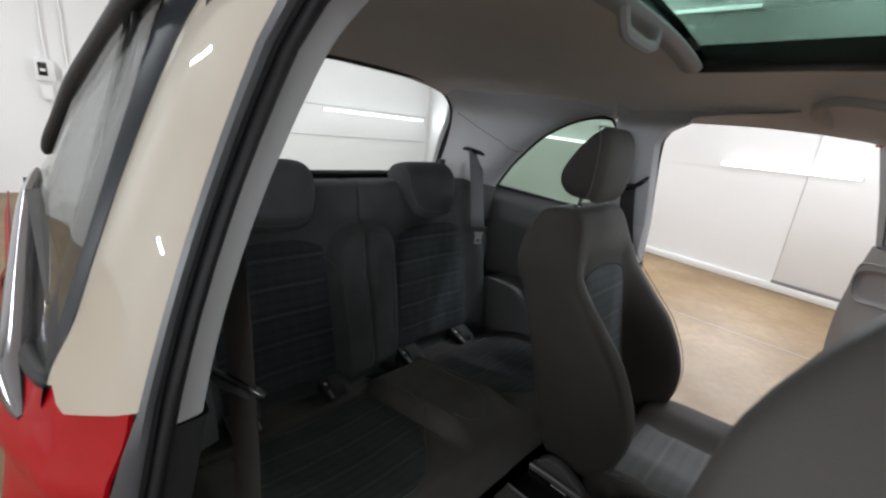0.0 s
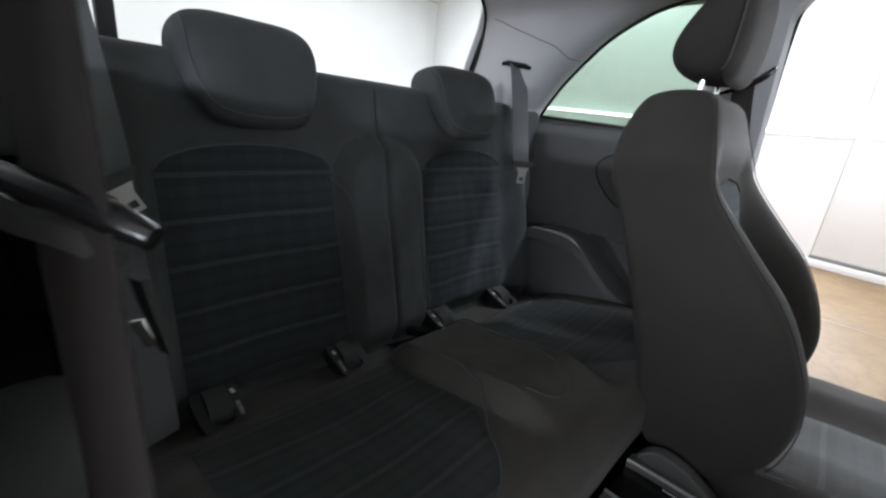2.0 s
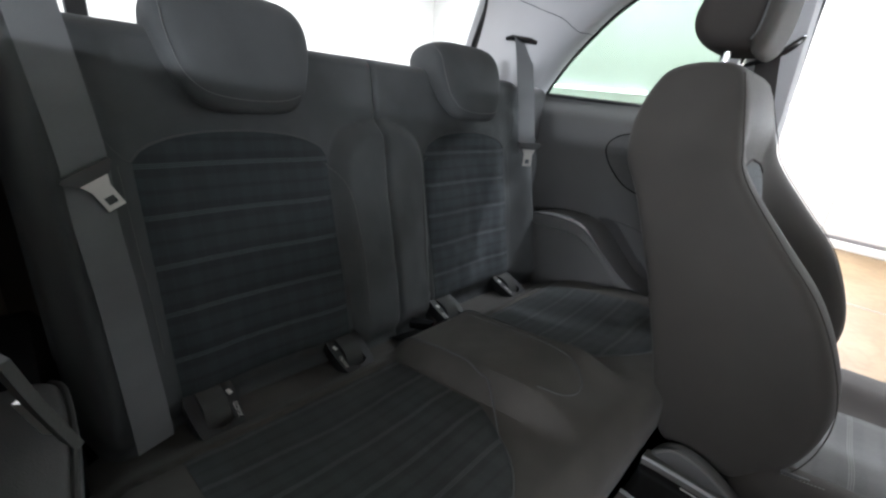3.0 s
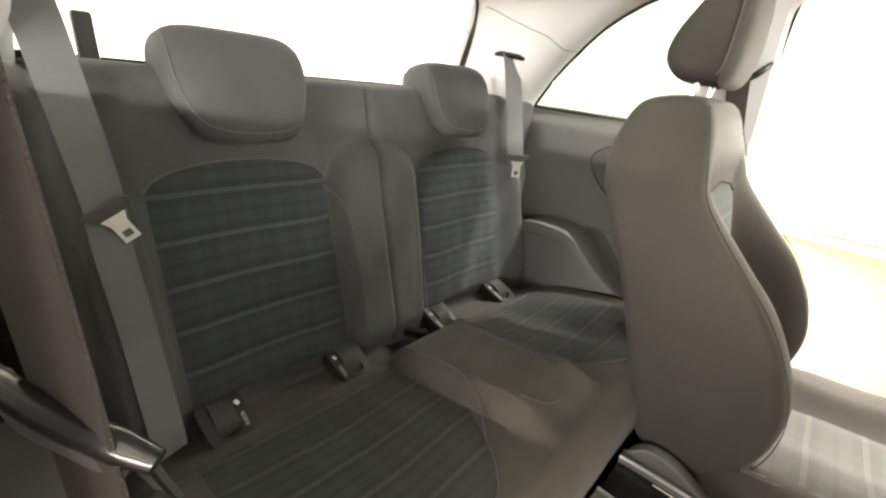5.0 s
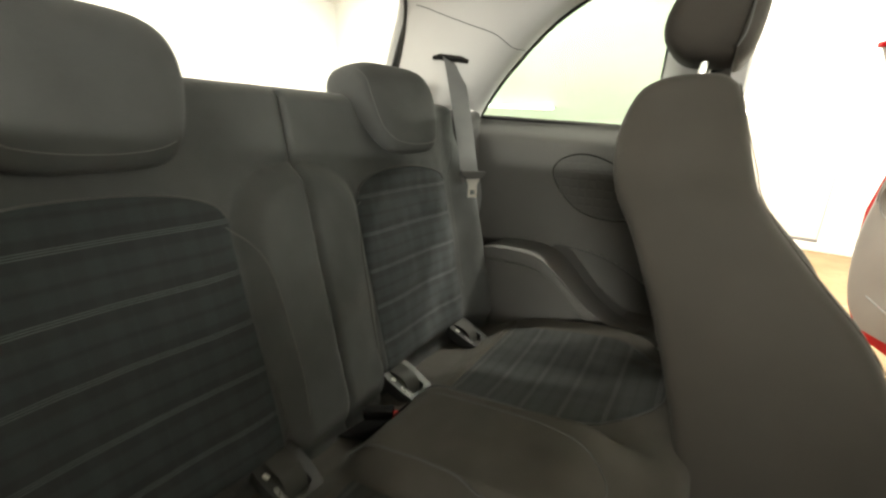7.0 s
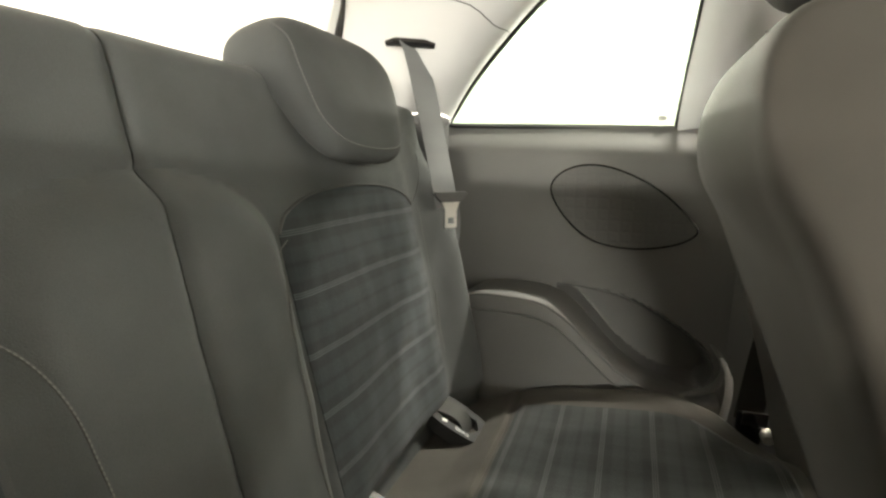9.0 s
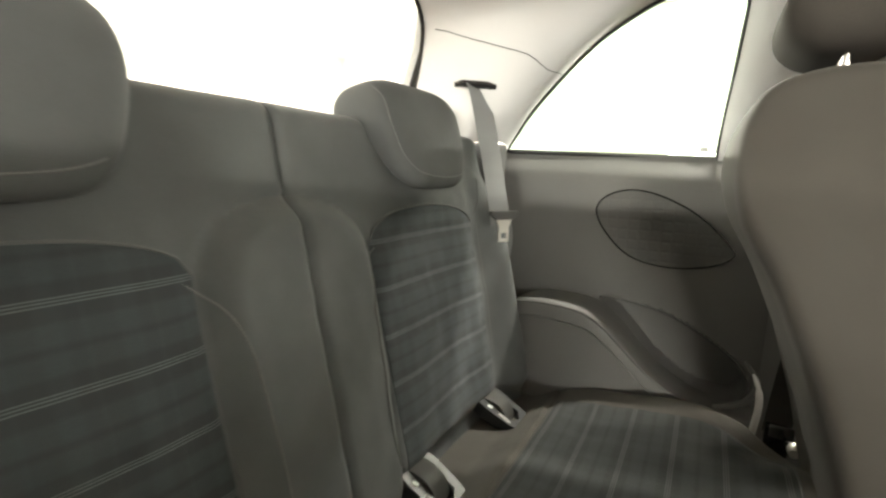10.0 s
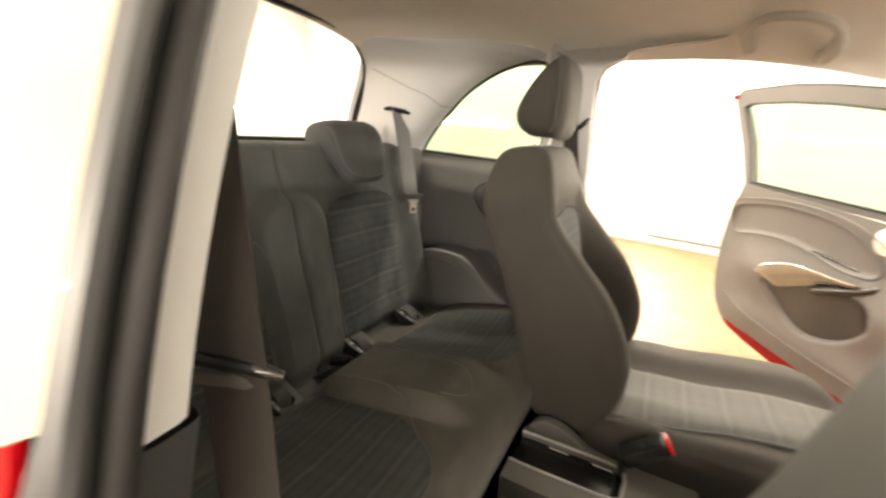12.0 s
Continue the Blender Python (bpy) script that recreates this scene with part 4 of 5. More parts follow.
DOOR_INSERT = smooth_line([(0.262, 0, 0.790), (0.275, 0, 0.868), (0.400, 0, 0.902), (0.623, 0, 0.920), (0.863, 0, 0.902), (0.996, 0, 0.860), (1.100, 0, 0.790), (1.080, 0, 0.735), (0.960, 0, 0.728), (0.820, 0, 0.752), (0.660, 0, 0.772), (0.480, 0, 0.762), (0.320, 0, 0.738)], 5, True)
DOOR_RECESS = smooth_line([(0.600, 0, 0.560), (0.660, 0, 0.610), (0.800, 0, 0.650), (0.980, 0, 0.660), (1.110, 0, 0.640), (1.140, 0, 0.560), (1.060, 0, 0.475), (0.950, 0, 0.425), (0.850, 0, 0.415), (0.740, 0, 0.450), (0.640, 0, 0.520)], 5, True)


def edge_a(z):
    for p, q in zip(DOOR_EDGE, DOOR_EDGE[1:]):
        if p.z <= z <= q.z:
            return p.x + (q.x - p.x) * (z - p.z) / (q.z - p.z)
    return DOOR_EDGE[0].x if z < DOOR_EDGE[0].z else DOOR_EDGE[-1].x


def door_relief(a, z):
    """How far the card stands out from the door's shell: rounded rim, sunk insert, bulging arm rest with a deep recess."""
    off = 0.048 * step(0.0, 0.05, a - edge_a(z)) ** 0.6
    off += 0.030 * bump_at(z, 0.60, 0.10) * step(0.26, 0.60, a)
    off += 0.016 * bump_at(z, 0.36, 0.07) * step(0.30, 0.55, a)
    off -= 0.014 * step(-0.004, 0.018, inside_by(DOOR_INSERT, a, z))
    off -= 0.050 * step(-0.004, 0.035, inside_by(DOOR_RECESS, a, z))
    return off


def door_card(u, v):
    z = 0.268 + (0.990 - 0.268) * v
    a = edge_a(z) + (1.45 - edge_a(z)) * u
    z -= 0.075 * max(0.0, a - 0.3) * v ** 6
    return dp(a, z, 0.004 + door_relief(a, z))


part("door_card", sheet(door_card, 110, 76, 0.004, -DN), DOOR_GREY, door, "mid grey moulded door card")
part("insert_rim", tube([dp(p.x, p.z, 0.004 + door_relief(p.x, p.z) + 0.002) for p in DOOR_INSERT + DOOR_INSERT[:1]], 0.0035, 6), TRIM, door, "dark groove round the insert")
rim2 = smooth_line([(0.245, 0, 0.80), (0.252, 0, 0.885), (0.33, 0, 0.918), (0.60, 0, 0.942), (0.88, 0, 0.925), (1.05, 0, 0.875), (1.16, 0, 0.800)], 5)
part("card_crease", tube([dp(p.x, p.z, 0.004 + door_relief(p.x, p.z) + 0.001) for p in rim2], 0.004, 6), DOOR_GREY, door)
part("handle_bezel", tube([dp(1.085, 0.872, 0.030), dp(1.085, 0.872, 0.050), dp(1.085, 0.872, 0.054)], [0.058, 0.054, 0.042], 24), STEEL, door, "chrome inner handle bezel")
wf = [(-0.045, 1.450), (0.000, 1.474), (0.365, 1.463), (0.600, 1.437), (0.844, 1.396), (1.10, 1.29), (1.43, 0.905), (0.215, 0.975), (0.105, 1.20)]
wh = [(0.065, 1.385), (0.110, 1.398), (0.394, 1.384), (0.640, 1.358), (0.868, 1.322), (1.05, 1.245), (1.34, 0.945), (0.262, 0.998), (0.185, 1.20)]
part("window_frame", slab(wf, [wh], lambda a, b: dp(a, b, 0.0), 0.03, -DN), DOOR_GREY, door, "grey window frame", smooth=False)
part("frame_edge", tube([dp(a, b + 0.004, -0.012) for a, b in wf[:6]], 0.005, 6), RUBBER, door, "thin black seal on the frame")
part("inner_seal", tube([dp(a, b, 0.002) for a, b in wh[6:] + wh[:6]], 0.005, 6), RUBBER, door, "black seal round the glass")
part("frame_tip", box(-0.004, 0.026, -0.014, 0.014, 0, 0.024, 0.004, 2, Matrix.Translation(dp(-0.040, 1.432, 0.002)) @ pose(0, 0, 0, 0, 0, math.degrees(math.atan2(DW.y, DW.x)))), RED, door, "red painted frame corner")
pane = part("pane", slab(wh, [], lambda a, b: dp(a, b, -0.012), 0.004, -DN), GREEN_GLASS, door, "tinted door glass", smooth=False)
pane.visible_shadow = False
# Black sheet laid into the recess as its painted shade.
shade_outline = [Vector((0.86 + (p.x - 0.86) * 0.90, 0, 0.535 + (p.z - 0.535) * 0.88)) for p in DOOR_RECESS]
part("recess_shade", slab([(p.x, p.z) for p in shade_outline], [], lambda a, b: dp(a, b, 0.008 + door_relief(a, b)), 0.002, DN), SATIN_BLACK, door, "black sheet as shade in the recess", smooth=False)
pull_top = smooth_line([(0.560, 0, 0.600), (0.632, 0, 0.649), (0.789, 0, 0.697), (0.909, 0, 0.703), (1.003, 0, 0.700), (1.059, 0, 0.700)], 6)
pull_low = smooth_line([(0.580, 0, 0.575), (0.671, 0, 0.560), (0.830, 0, 0.618), (0.928, 0, 0.654), (1.016, 0, 0.670), (1.062, 0, 0.680)], 6)


def pull_face(u, v):
    k = u * (len(pull_top) - 1)
    i = min(int(k), len(pull_top) - 2)
    p = pull_low[i].lerp(pull_low[i + 1], k - i).lerp(pull_top[i].lerp(pull_top[i + 1], k - i), v)
    return dp(p.x, p.z, 0.052 + 0.036 * math.sin(math.pi * (0.12 + 0.83 * u)) + 0.012 * math.sin(math.pi * v) + 0.034 * (v - 0.5))


# Metal darker than chrome stands in for the pull's dim reflection.
part("door_pull", sheet(pull_face, 40, 12, 0.008, -DN), DARK_CHROME, door, "shiny silver door pull")
# Thin chrome tube put on as the highlight along the top.
part("pull_highlight", tube([Vector(pull_face(k / 30, 1.0)) + DN * 0.002 for k in range(3, 31)], [0.002] + [0.0042] * 26 + [0.002], 8), CHROME, door, "chrome tube as highlight on the pull")
grip_line = [dp(a, z, o) for a, z, o in ((0.850, 0.615, 0.055), (0.900, 0.622, 0.070), (0.967, 0.645, 0.074), (1.048, 0.672, 0.066), (1.105, 0.700, 0.052), (1.125, 0.730, 0.036))]
part("pull_grip", tube(smooth_line(grip_line, 4), [0.006, 0.009, 0.012, 0.014] + [0.017] * 13 + [0.016, 0.014, 0.012, 0.008], 10), GLOSSY, door, "black grip under the door pull")
lowpk = smooth_line([(0.34, 0, 0.41), (0.55, 0, 0.365), (0.9, 0, 0.345), (1.3, 0, 0.35)], 5)
part("pocket_edge", tube([dp(p.x, p.z, 0.005 + door_relief(p.x, p.z)) for p in lowpk], 0.005, 6), TRIM, door, "edge of the door pocket")
slot_line = [(0.800, 0.764), (0.870, 0.758), (0.940, 0.752), (1.010, 0.744)]
part("release_slot", tube([dp(a, z, 0.006 + door_relief(a, z)) for a, z in slot_line], [0.004, 0.006, 0.006, 0.004], 6), GLOSSY, door, "dark release slot")

# ---------------------------------------------------------------- rear seat
seat = thing("rear_seat", (0.1, 0, 0.25), "two-place rear bench in charcoal and checked cloth", "car seat")


def bolster_w(z):
    """Half width of the raised middle of the backrest, rounded off at its top."""
    if z < 0.86:
        return 0.118 + 0.014 * step(0.50, 0.80, z)
    return 0.132 * max(0.0, 1 - ((z - 0.86) / 0.118) ** 2.6) ** 0.45 if z < 0.978 else 0.0


def back_x(y, z):
    """Front face of the rear backrest."""
    a = abs(y)
    x = 0.085 - 0.221 * (z - 0.48)
    if z < 0.86:
        w = bolster_w(z) - a
    else:
        w = 0.12 * (1 - ((a / 0.132) ** 2.6 + ((z - 0.86) / 0.118) ** 2.6) ** (1 / 2.6))
    x += 0.026 * step(-0.006, 0.030, w) - 0.005 * bump_at(w, -0.005, 0.006)
    x += 0.046 * step(0.476, 0.565, a) * step(1.04, 0.88, z)
    x -= 0.010 * bump_at(a, 0.315, 0.11) * step(0.98, 0.90, z)
    x -= 0.008 * bump_at(a, 0.0, 0.006)
    x -= 0.15 * step(0.563, 0.6225, a) ** 1.6
    x -= 0.03 * bump_at(z, 0.47, 0.035)
    x += 0.0045 * noise.noise(Vector((9 * y, 3.1, 7 * z))) + 0.0016 * noise.noise(Vector((31 * y, 1.7, 24 * z)))
    return x


def back_half(s):
    def f(u, v):
        y = s * (0.0007 + 0.6218 * u)
        if v < 0.8:
            z = 0.44 + (1.085 - 0.44) * v / 0.8
            return (back_x(y, z), y, z)
        a = (v - 0.8) / 0.2 * 2.3
        r = 0.028
        x0 = back_x(y, 1.085)
        drop = 0.03 * step(0.55, 0.625, abs(y))
        return (x0 - r * 1.6 * (1 - math.cos(a)), y, 1.085 + r * math.sin(a) - drop * step(0.8, 1.0, v))
    return sheet(f, 130, 120, 0.09, (-1, 0, -0.1))


PANEL = (0.140, 0.478, 0.515)


def arch(y):
    """Upper edge of the checked panel."""
    t = (abs(y) - 0.31) / 0.17
    return 0.905 + 0.052 * math.sqrt(max(0.0, 1 - min(1, abs(t)) ** 2.2))


def back_insert(s):
    def f(u, v):
        e = PANEL[0] + (PANEL[1] - PANEL[0]) * u
        y = s * e
        zt = arch(y)
        z = PANEL[2] + (zt - PANEL[2]) * v
        puff = (0.0025 + 0.0032 * abs(math.sin(math.pi * (z - 0.903) / 0.080))) * min(1, min(u, 1 - u) * 9, (1 - v) * 12)
        return (back_x(y, z) + 0.0015 + puff, y, z)
    return sheet(f, 40, 110, 0.004, (-1, 0, 0))


for s in (-1, 1):
    b = part("backrest", back_half(s), FABRIC, seat, "charcoal cloth backrest half")
    part("check_panel", back_insert(s), PLAID_BACK, b, "dark blue-grey checked cloth panel")
    path = []
    n = 26
    for i in range(n + 1):
        e = PANEL[0] - 0.001 + (PANEL[1] - PANEL[0] + 0.002) * i / n
        z = arch(s * e)
        path.append((back_x(s * e, z) + 0.003, s * e, z))
    part("piping", tube(path, 0.0018, 6), PIPING, b, "fine grey stitched piping")
    sweep_line = smooth_line([(0.152, 0, 0.898), (0.135, 0, 0.882), (0.120, 0, 0.864), (0.110, 0, 0.840), (0.103, 0, 0.810), (0.0995, 0, 0.775), (0.097, 0, 0.74), (0.094, 0, 0.69), (0.093, 0, 0.63), (0.096, 0, 0.56)], 4)
    st = [(back_x(s * p.x, p.z) + 0.0010, s * p.x, p.z) for p in sweep_line]
    part("seam", tube(st, 0.0011, 5), PIPING, b, "sewn seam sweeping down the raised middle")
    part("stitching", beads([(x + 0.0008, y, z) for x, y, z in st], 0.0008), THREAD, b, "row of pale stitches")
    st = [(back_x(s * yy, zz) + 0.0008, s * yy, zz) for yy, zz in [(0.478 + 0.06 * t / 10, 0.91 + 0.10 * (t / 10) ** 1.5) for t in range(11)]]
    part("stitching", tube(st, 0.0008, 5), PIPING, b)
    st = [(back_x(s * yy, zz) + 0.001, s * yy, zz) for yy, zz in [(0.497 - 0.006 * t / 20, 0.905 - 0.30 * t / 20) for t in range(21)]]
    part("stitching", beads(st, 0.0008), THREAD, b, "row of pale stitches")

for s in (-1, 1):
    part("release_tab", box(-0.175, -0.150, s * 0.49 - 0.014, s * 0.49 + 0.014, 1.06, 1.185, 0.005), PLASTIC, seat, "black backrest release tab")

HEAD = closed_profile([(0.034, 1.005), (0.030, 1.045), (0.008, 1.115), (-0.010, 1.155), (-0.045, 1.180), (-0.105, 1.176), (-0.140, 1.162), (-0.154, 1.138), (-0.145, 1.116), (-0.09, 1.095), (-0.045, 1.06), (-0.012, 1.005), (0.014, 0.990)], 4)
for s in (-1, 1):
    h = part("headrest", pillow(HEAD, s * 0.298 - 0.127, s * 0.298 + 0.127, 4.4, 22, lambda z: 1 - 0.20 * step(1.12, 0.99, z)), HEAD_CLOTH_SHADED, seat, "charcoal rounded rear headrest")
    cx, cz = sum(p[0] for p in HEAD) / len(HEAD), sum(p[1] for p in HEAD) / len(HEAD)
    def on_head(x, z, r):
        k = (1 - abs(r) ** 4.4) ** (1 / 4.4) + 0.006
        x, z = cx + (x - cx) * k, cz + (z - cz) * k
        return (x + 0.001, s * 0.298 + 0.127 * r * (1 - 0.20 * step(1.12, 0.99, z)), z)
    down = smooth_line([(-0.045, 0, 1.180), (-0.010, 0, 1.155), (0.008, 0, 1.115), (0.030, 0, 1.045), (0.0335, 0, 1.018)], 8)
    seam = [on_head(p.x, p.z, -0.90 + 0.22 * max(0, i / (len(down) - 1) - 0.72) ** 2 / 0.0784) for i, p in enumerate(down)]
    seam += [on_head(0.0335, 1.018 - 0.006 * math.sin(math.pi * k / 16), -0.68 + 1.48 * k / 16) for k in range(1, 17)]
    part("seam", tube(seam, 0.0010, 5), PIPING, h, "sewn seam")
    part("stitching", beads([(x + 0.0008, y, z) for x, y, z in seam], 0.0007), THREAD, h, "row of pale stitches")


def cush_z(x, y):
    a = abs(y)
    z = 0.488 + 0.175 * (x - 0.1) - 0.026 * step(0.21, 0.13, x)
    z += 0.050 * step(0.122, 0.088, abs(y - 0.01)) * step(0.13, 0.24, x) * step(0.63, 0.50, x)
    z -= 0.014 * bump_at(a, 0.31, 0.15) * step(0.18, 0.30, x) * step(0.64, 0.5, x)
    z += 0.012 * step(0.46, 0.53, a) * step(0.2, 0.3, x)
    z -= 0.008 * bump_at(x, 0.205, 0.006) * step(0.12, 0.15, a)
    z -= 0.02 * step(0.57, 0.63, a)
    z -= 0.060 * step(0.45, 0.63, x) * step(0.39, 0.56, a)
    z += (0.005 * noise.noise(Vector((8 * x, 9 * y, 0.4))) + 0.0022 * noise.noise(Vector((26 * x, 22 * y, 2.3)))) * step(0.13, 0.25, x)
    return z


def cushion(u, v):
    y = -0.625 + 1.25 * v
    if u < 0.8:
        x = 0.045 + (0.575 - 0.10 * step(0.43, 0.62, abs(y)) ** 1.4) * u / 0.8
        return (x, y, cush_z(x, y))
    a = (u - 0.8) / 0.2
    th = min(1, a * 2) * math.pi / 2
    back = 0.10 * step(0.43, 0.62, abs(y)) ** 1.4
    return (0.62 - back + 0.045 * math.sin(th), y, cush_z(0.62 - back, y) - 0.045 * (1 - math.cos(th)) - 0.16 * max(0, a - 0.5) * 2)


cu = part("cushion", sheet(cushion, 90, 170, 0.05), CUSHION_CLOTH, seat, "charcoal cloth seat cushion with raised middle")


def seat_panel(s):
    def f(u, v):
        e = (0.116 if s < 0 else 0.136) + (0.399 if s < 0 else 0.379) * u
        y = s * e
        corner = 0.17 * (max(0, 1 - u * 2.2) ** 2.2) + 0.10 * (max(0, (u - 0.72) / 0.28) ** 2.2)
        x = 0.213 + (0.612 - corner - 0.213) * v
        puff = 0.004 * min(1, min(u, 1 - u) * 9, min(v, 1 - v) * 12)
        return (x, y, cush_z(x, y) + 0.001 + puff)
    return f


for s in (-1, 1):
    f = seat_panel(s)
    part("check_panel", sheet(f, 40, 40, 0.003), PLAID_SEAT, cu, "dark grey checked cloth panel")
    edge = 0.01 + s * 0.092
    line = [(x, edge + s * 0.012 * step(0.36, 0.46, x), cush_z(x, edge + s * 0.012 * step(0.36, 0.46, x)) + 0.002) for x in [0.17 + 0.27 * k / 14 for k in range(15)]]
    line += [f(k / 30, 1) for k in range(3, 31)]
    part("piping", tube(smooth_line([(x, y, z + 0.0008) for x, y, z in line], 2), 0.0018, 6), PIPING, cu, "grey stitched piping")

hump = smooth_line([(0.14, 0.060, 0), (0.28, 0.078, 0), (0.42, 0.076, 0), (0.52, 0.050, 0), (0.565, 0.005, 0), (0.555, -0.045, 0), (0.52, -0.07, 0)], 5)
part("stitching", tube([(p.x, p.y, cush_z(p.x, p.y) + 0.001) for p in hump], 0.0012, 5), PIPING, cu, "stitched seam round the raised middle")

# anchor brackets at the foot of the backrest
curve = bpy.data.curves.new("print", "FONT")
curve.body, curve.size, curve.align_x, curve.align_y = "ISOFIX", 0.0105, "CENTER", "CENTER"
draft = bpy.data.objects.new("print", curve)
scene.collection.objects.link(draft)
bpy.context.view_layer.update()
WORD = bpy.data.meshes.new_from_object(draft.evaluated_get(bpy.context.evaluated_depsgraph_get()))
bpy.data.objects.remove(draft)
WORD.materials.append(MARK)


def word(place, parent):
    """The small white word printed on an anchor bracket."""
    ob = new("print", WORD)
    ob.parent = parent
    ob.matrix_basis = Matrix.Translation(Vector(place) - base_of(parent)) @ pose(0, 0, 0, 0, 23.5, 0)
    ob["label"] = "small white printed word"
    return ob


for y in (-0.44, -0.16, 0.16, 0.44):
    def br(a, b, c=0.0):
        return Vector((0.078 + 1.12 * a + 0.40 * c, y + 1.06 * b, 0.512 - 0.49 * a + 0.92 * c))
    br_out = [(-0.008, -0.036), (-0.010, 0.0), (-0.008, 0.036), (0.050, 0.036), (0.076, 0.026), (0.083, 0.0), (0.076, -0.026), (0.050, -0.036)]
    br_in = [(0.006, -0.020), (0.006, 0.020), (0.056, 0.020), (0.066, 0.0), (0.056, -0.020)]
    bracket = part("anchor_bracket", slab([(p.x, p.z) for p in smooth_line([(a, 0, b) for a, b in br_out], 3, True)], [br_in], lambda a, b: br(a, b, 0.0), 0.03, (-0.4, 0, -0.92)), SATIN_BLACK, seat, "black child-seat anchor bracket", smooth=False)
    part("flap", sheet(lambda u, v: br(-0.004 + 0.056 * u, -0.019 + 0.038 * v, 0.002 + 0.009 * math.sin(u * 2.7) - 0.016 * u ** 4), 8, 6, 0.008), FLAP_GREY, bracket, "dark grey flap")
    part("hinge_bar", tube([br(-0.009, -0.030, 0.004), br(-0.009, 0.030, 0.004)], 0.0032, 8), FLAP_GREY, bracket, "pale edge of the hinge")
    side = 1 if y in (-0.44,) else -1
    word(br(0.046, side * 0.0285, 0.0012), bracket)
    part("symbol", box(-0.0055, 0.0055, -0.004, 0.004, 0, 0.0012, 0.001, 1, Matrix.Translation(br(0.014, side * 0.028, 0.0005)) @ pose(0, 0, 0, 0, 23.5, 20)), MARK, bracket)

# buckle pocket in the raised middle
# Flat black sheet on the cushion paints the hole's dark inside.
pocket = part("buckle_pocket", slab([(0.085, -0.03), (0.10, 0.055), (0.155, 0.072), (0.20, 0.062), (0.205, 0.02), (0.15, -0.025)], [], lambda a, b: (a, b, cush_z(a, b) + 0.004), 0.002, (0, 0, 1)), CARPET, seat, "flat black sheet as the shaded buckle opening", smooth=False)
part("buckle", box(-0.03, 0.03, -0.013, 0.013, 0, 0.02, 0.005, 2, Matrix.Translation((0.15, 0.02, 0.507)) @ pose(0, 0, 0, 0, -8, 25)), GLOSSY, pocket, "black belt buckle")
part("buckle_button", box(-0.006, 0.003, -0.011, 0.011, 0, 0.012, 0.002, 2, Matrix.Translation((0.182, 0.033, 0.508)) @ pose(0, 0, 0, 0, -8, 25)), BUCKLE_RED, pocket, "red release button")


# ---------------------------------------------------------------- belts
def ribbon(points, width, side, thick=0.0007):
    """A flat strap along points; side is the direction of its width."""
    pts = smooth_line(points, 6)
    sd = smooth_line(side, 6) if isinstance(side, list) else [Vector(side)] * len(pts)
    rows = []
    for i, p in enumerate(pts):
        d = (pts[min(i + 1, len(pts) - 1)] - pts[max(i - 1, 0)]).normalized()
        w = (sd[i] - d * sd[i].dot(d)).normalized()
        nrm = d.cross(w)
        rows.append([p + w * width / 2 + nrm * thick, p - w * width / 2 + nrm * thick, p - w * width / 2 - nrm * thick, p + w * width / 2 - nrm * thick])
    return loft(rows)


def tongue(parent, m):
    """Steel belt tongue with its black grip."""
    def pt(a, b, c=0.0):
        return m @ Vector((a, b, c))
    grip = [(-0.036, 0.004), (-0.032, 0.009), (0.032, 0.009), (0.036, 0.004), (0.022, -0.010), (-0.022, -0.010)]
    w = m.to_3x3() @ Vector((0, 0, 1))
    part("grip", slab(grip, [], lambda a, b: pt(a, b, -0.005), 0.010, w), PLASTIC, parent, "black tongue grip", smooth=False)
    blade = [(-0.020, -0.010), (0.020, -0.010), (0.013, -0.026), (0.013, -0.060), (-0.013, -0.060), (-0.013, -0.026)]
    hole = [(-0.007, -0.040), (0.007, -0.040), (0.007, -0.053), (-0.007, -0.053)]
    part("tongue_plate", slab(blade, [hole], lambda a, b: pt(a, b, -0.0015), 0.003, w), STEEL, parent, "bright steel belt tongue", smooth=False)


def rear_belt(s):
    t = thing("seat_belt", (-0.03, s * 0.56, 1.22), "grey rear seat belt hanging from the pillar slot", "seat belt", "rear seat belts")
    pts = [(-0.055, s * 0.575, 1.236), (-0.035, s * 0.562, 1.20), (0.000, s * 0.550, 1.08), (0.034, s * 0.538, 0.93), (0.060, s * 0.540, 0.84), (0.074, s * 0.535, 0.73), (0.097, s * 0.533, 0.62), (0.119, s * 0.532, 0.545), (0.13, s * 0.532, 0.49)]
    if s > 0:
        pts = pts[:3] + [(0.034, 0.543, 0.935), (0.030, 0.582, 0.850), (0.010, 0.606, 0.77), (0.000, 0.616, 0.65), (0.00, 0.618, 0.52)]
    part("webbing", ribbon(pts, 0.056, (0.5, s * 0.86, 0) if s > 0 else [(-0.1, 1, 0)] * 3 + [(-0.22, 1, 0)] + [(-0.42, 1, 0)] * 5), WEBBING, t, "grey woven webbing")
    m = Matrix.Translation((0.055, 0.528, 0.925) if s > 0 else (0.059, -0.538, 0.908)) @ pose(0, 0, 0, 90, 0, 55 if s > 0 else 95) @ pose(0, 0, 0, 0, 0, 0 if s > 0 else 27) @ Matrix.Scale(1.05 if s > 0 else 0.92, 4)
    tongue(t, m)
    return t


rear_belt(1)
rear_belt(-1)

# front belt guide on the near pillar, with the strap through it
nb = thing("seat_belt", (0.66, -0.645, 1.0), "dark front seat belt running through a guide arm", "seat belt", "front seat belts")
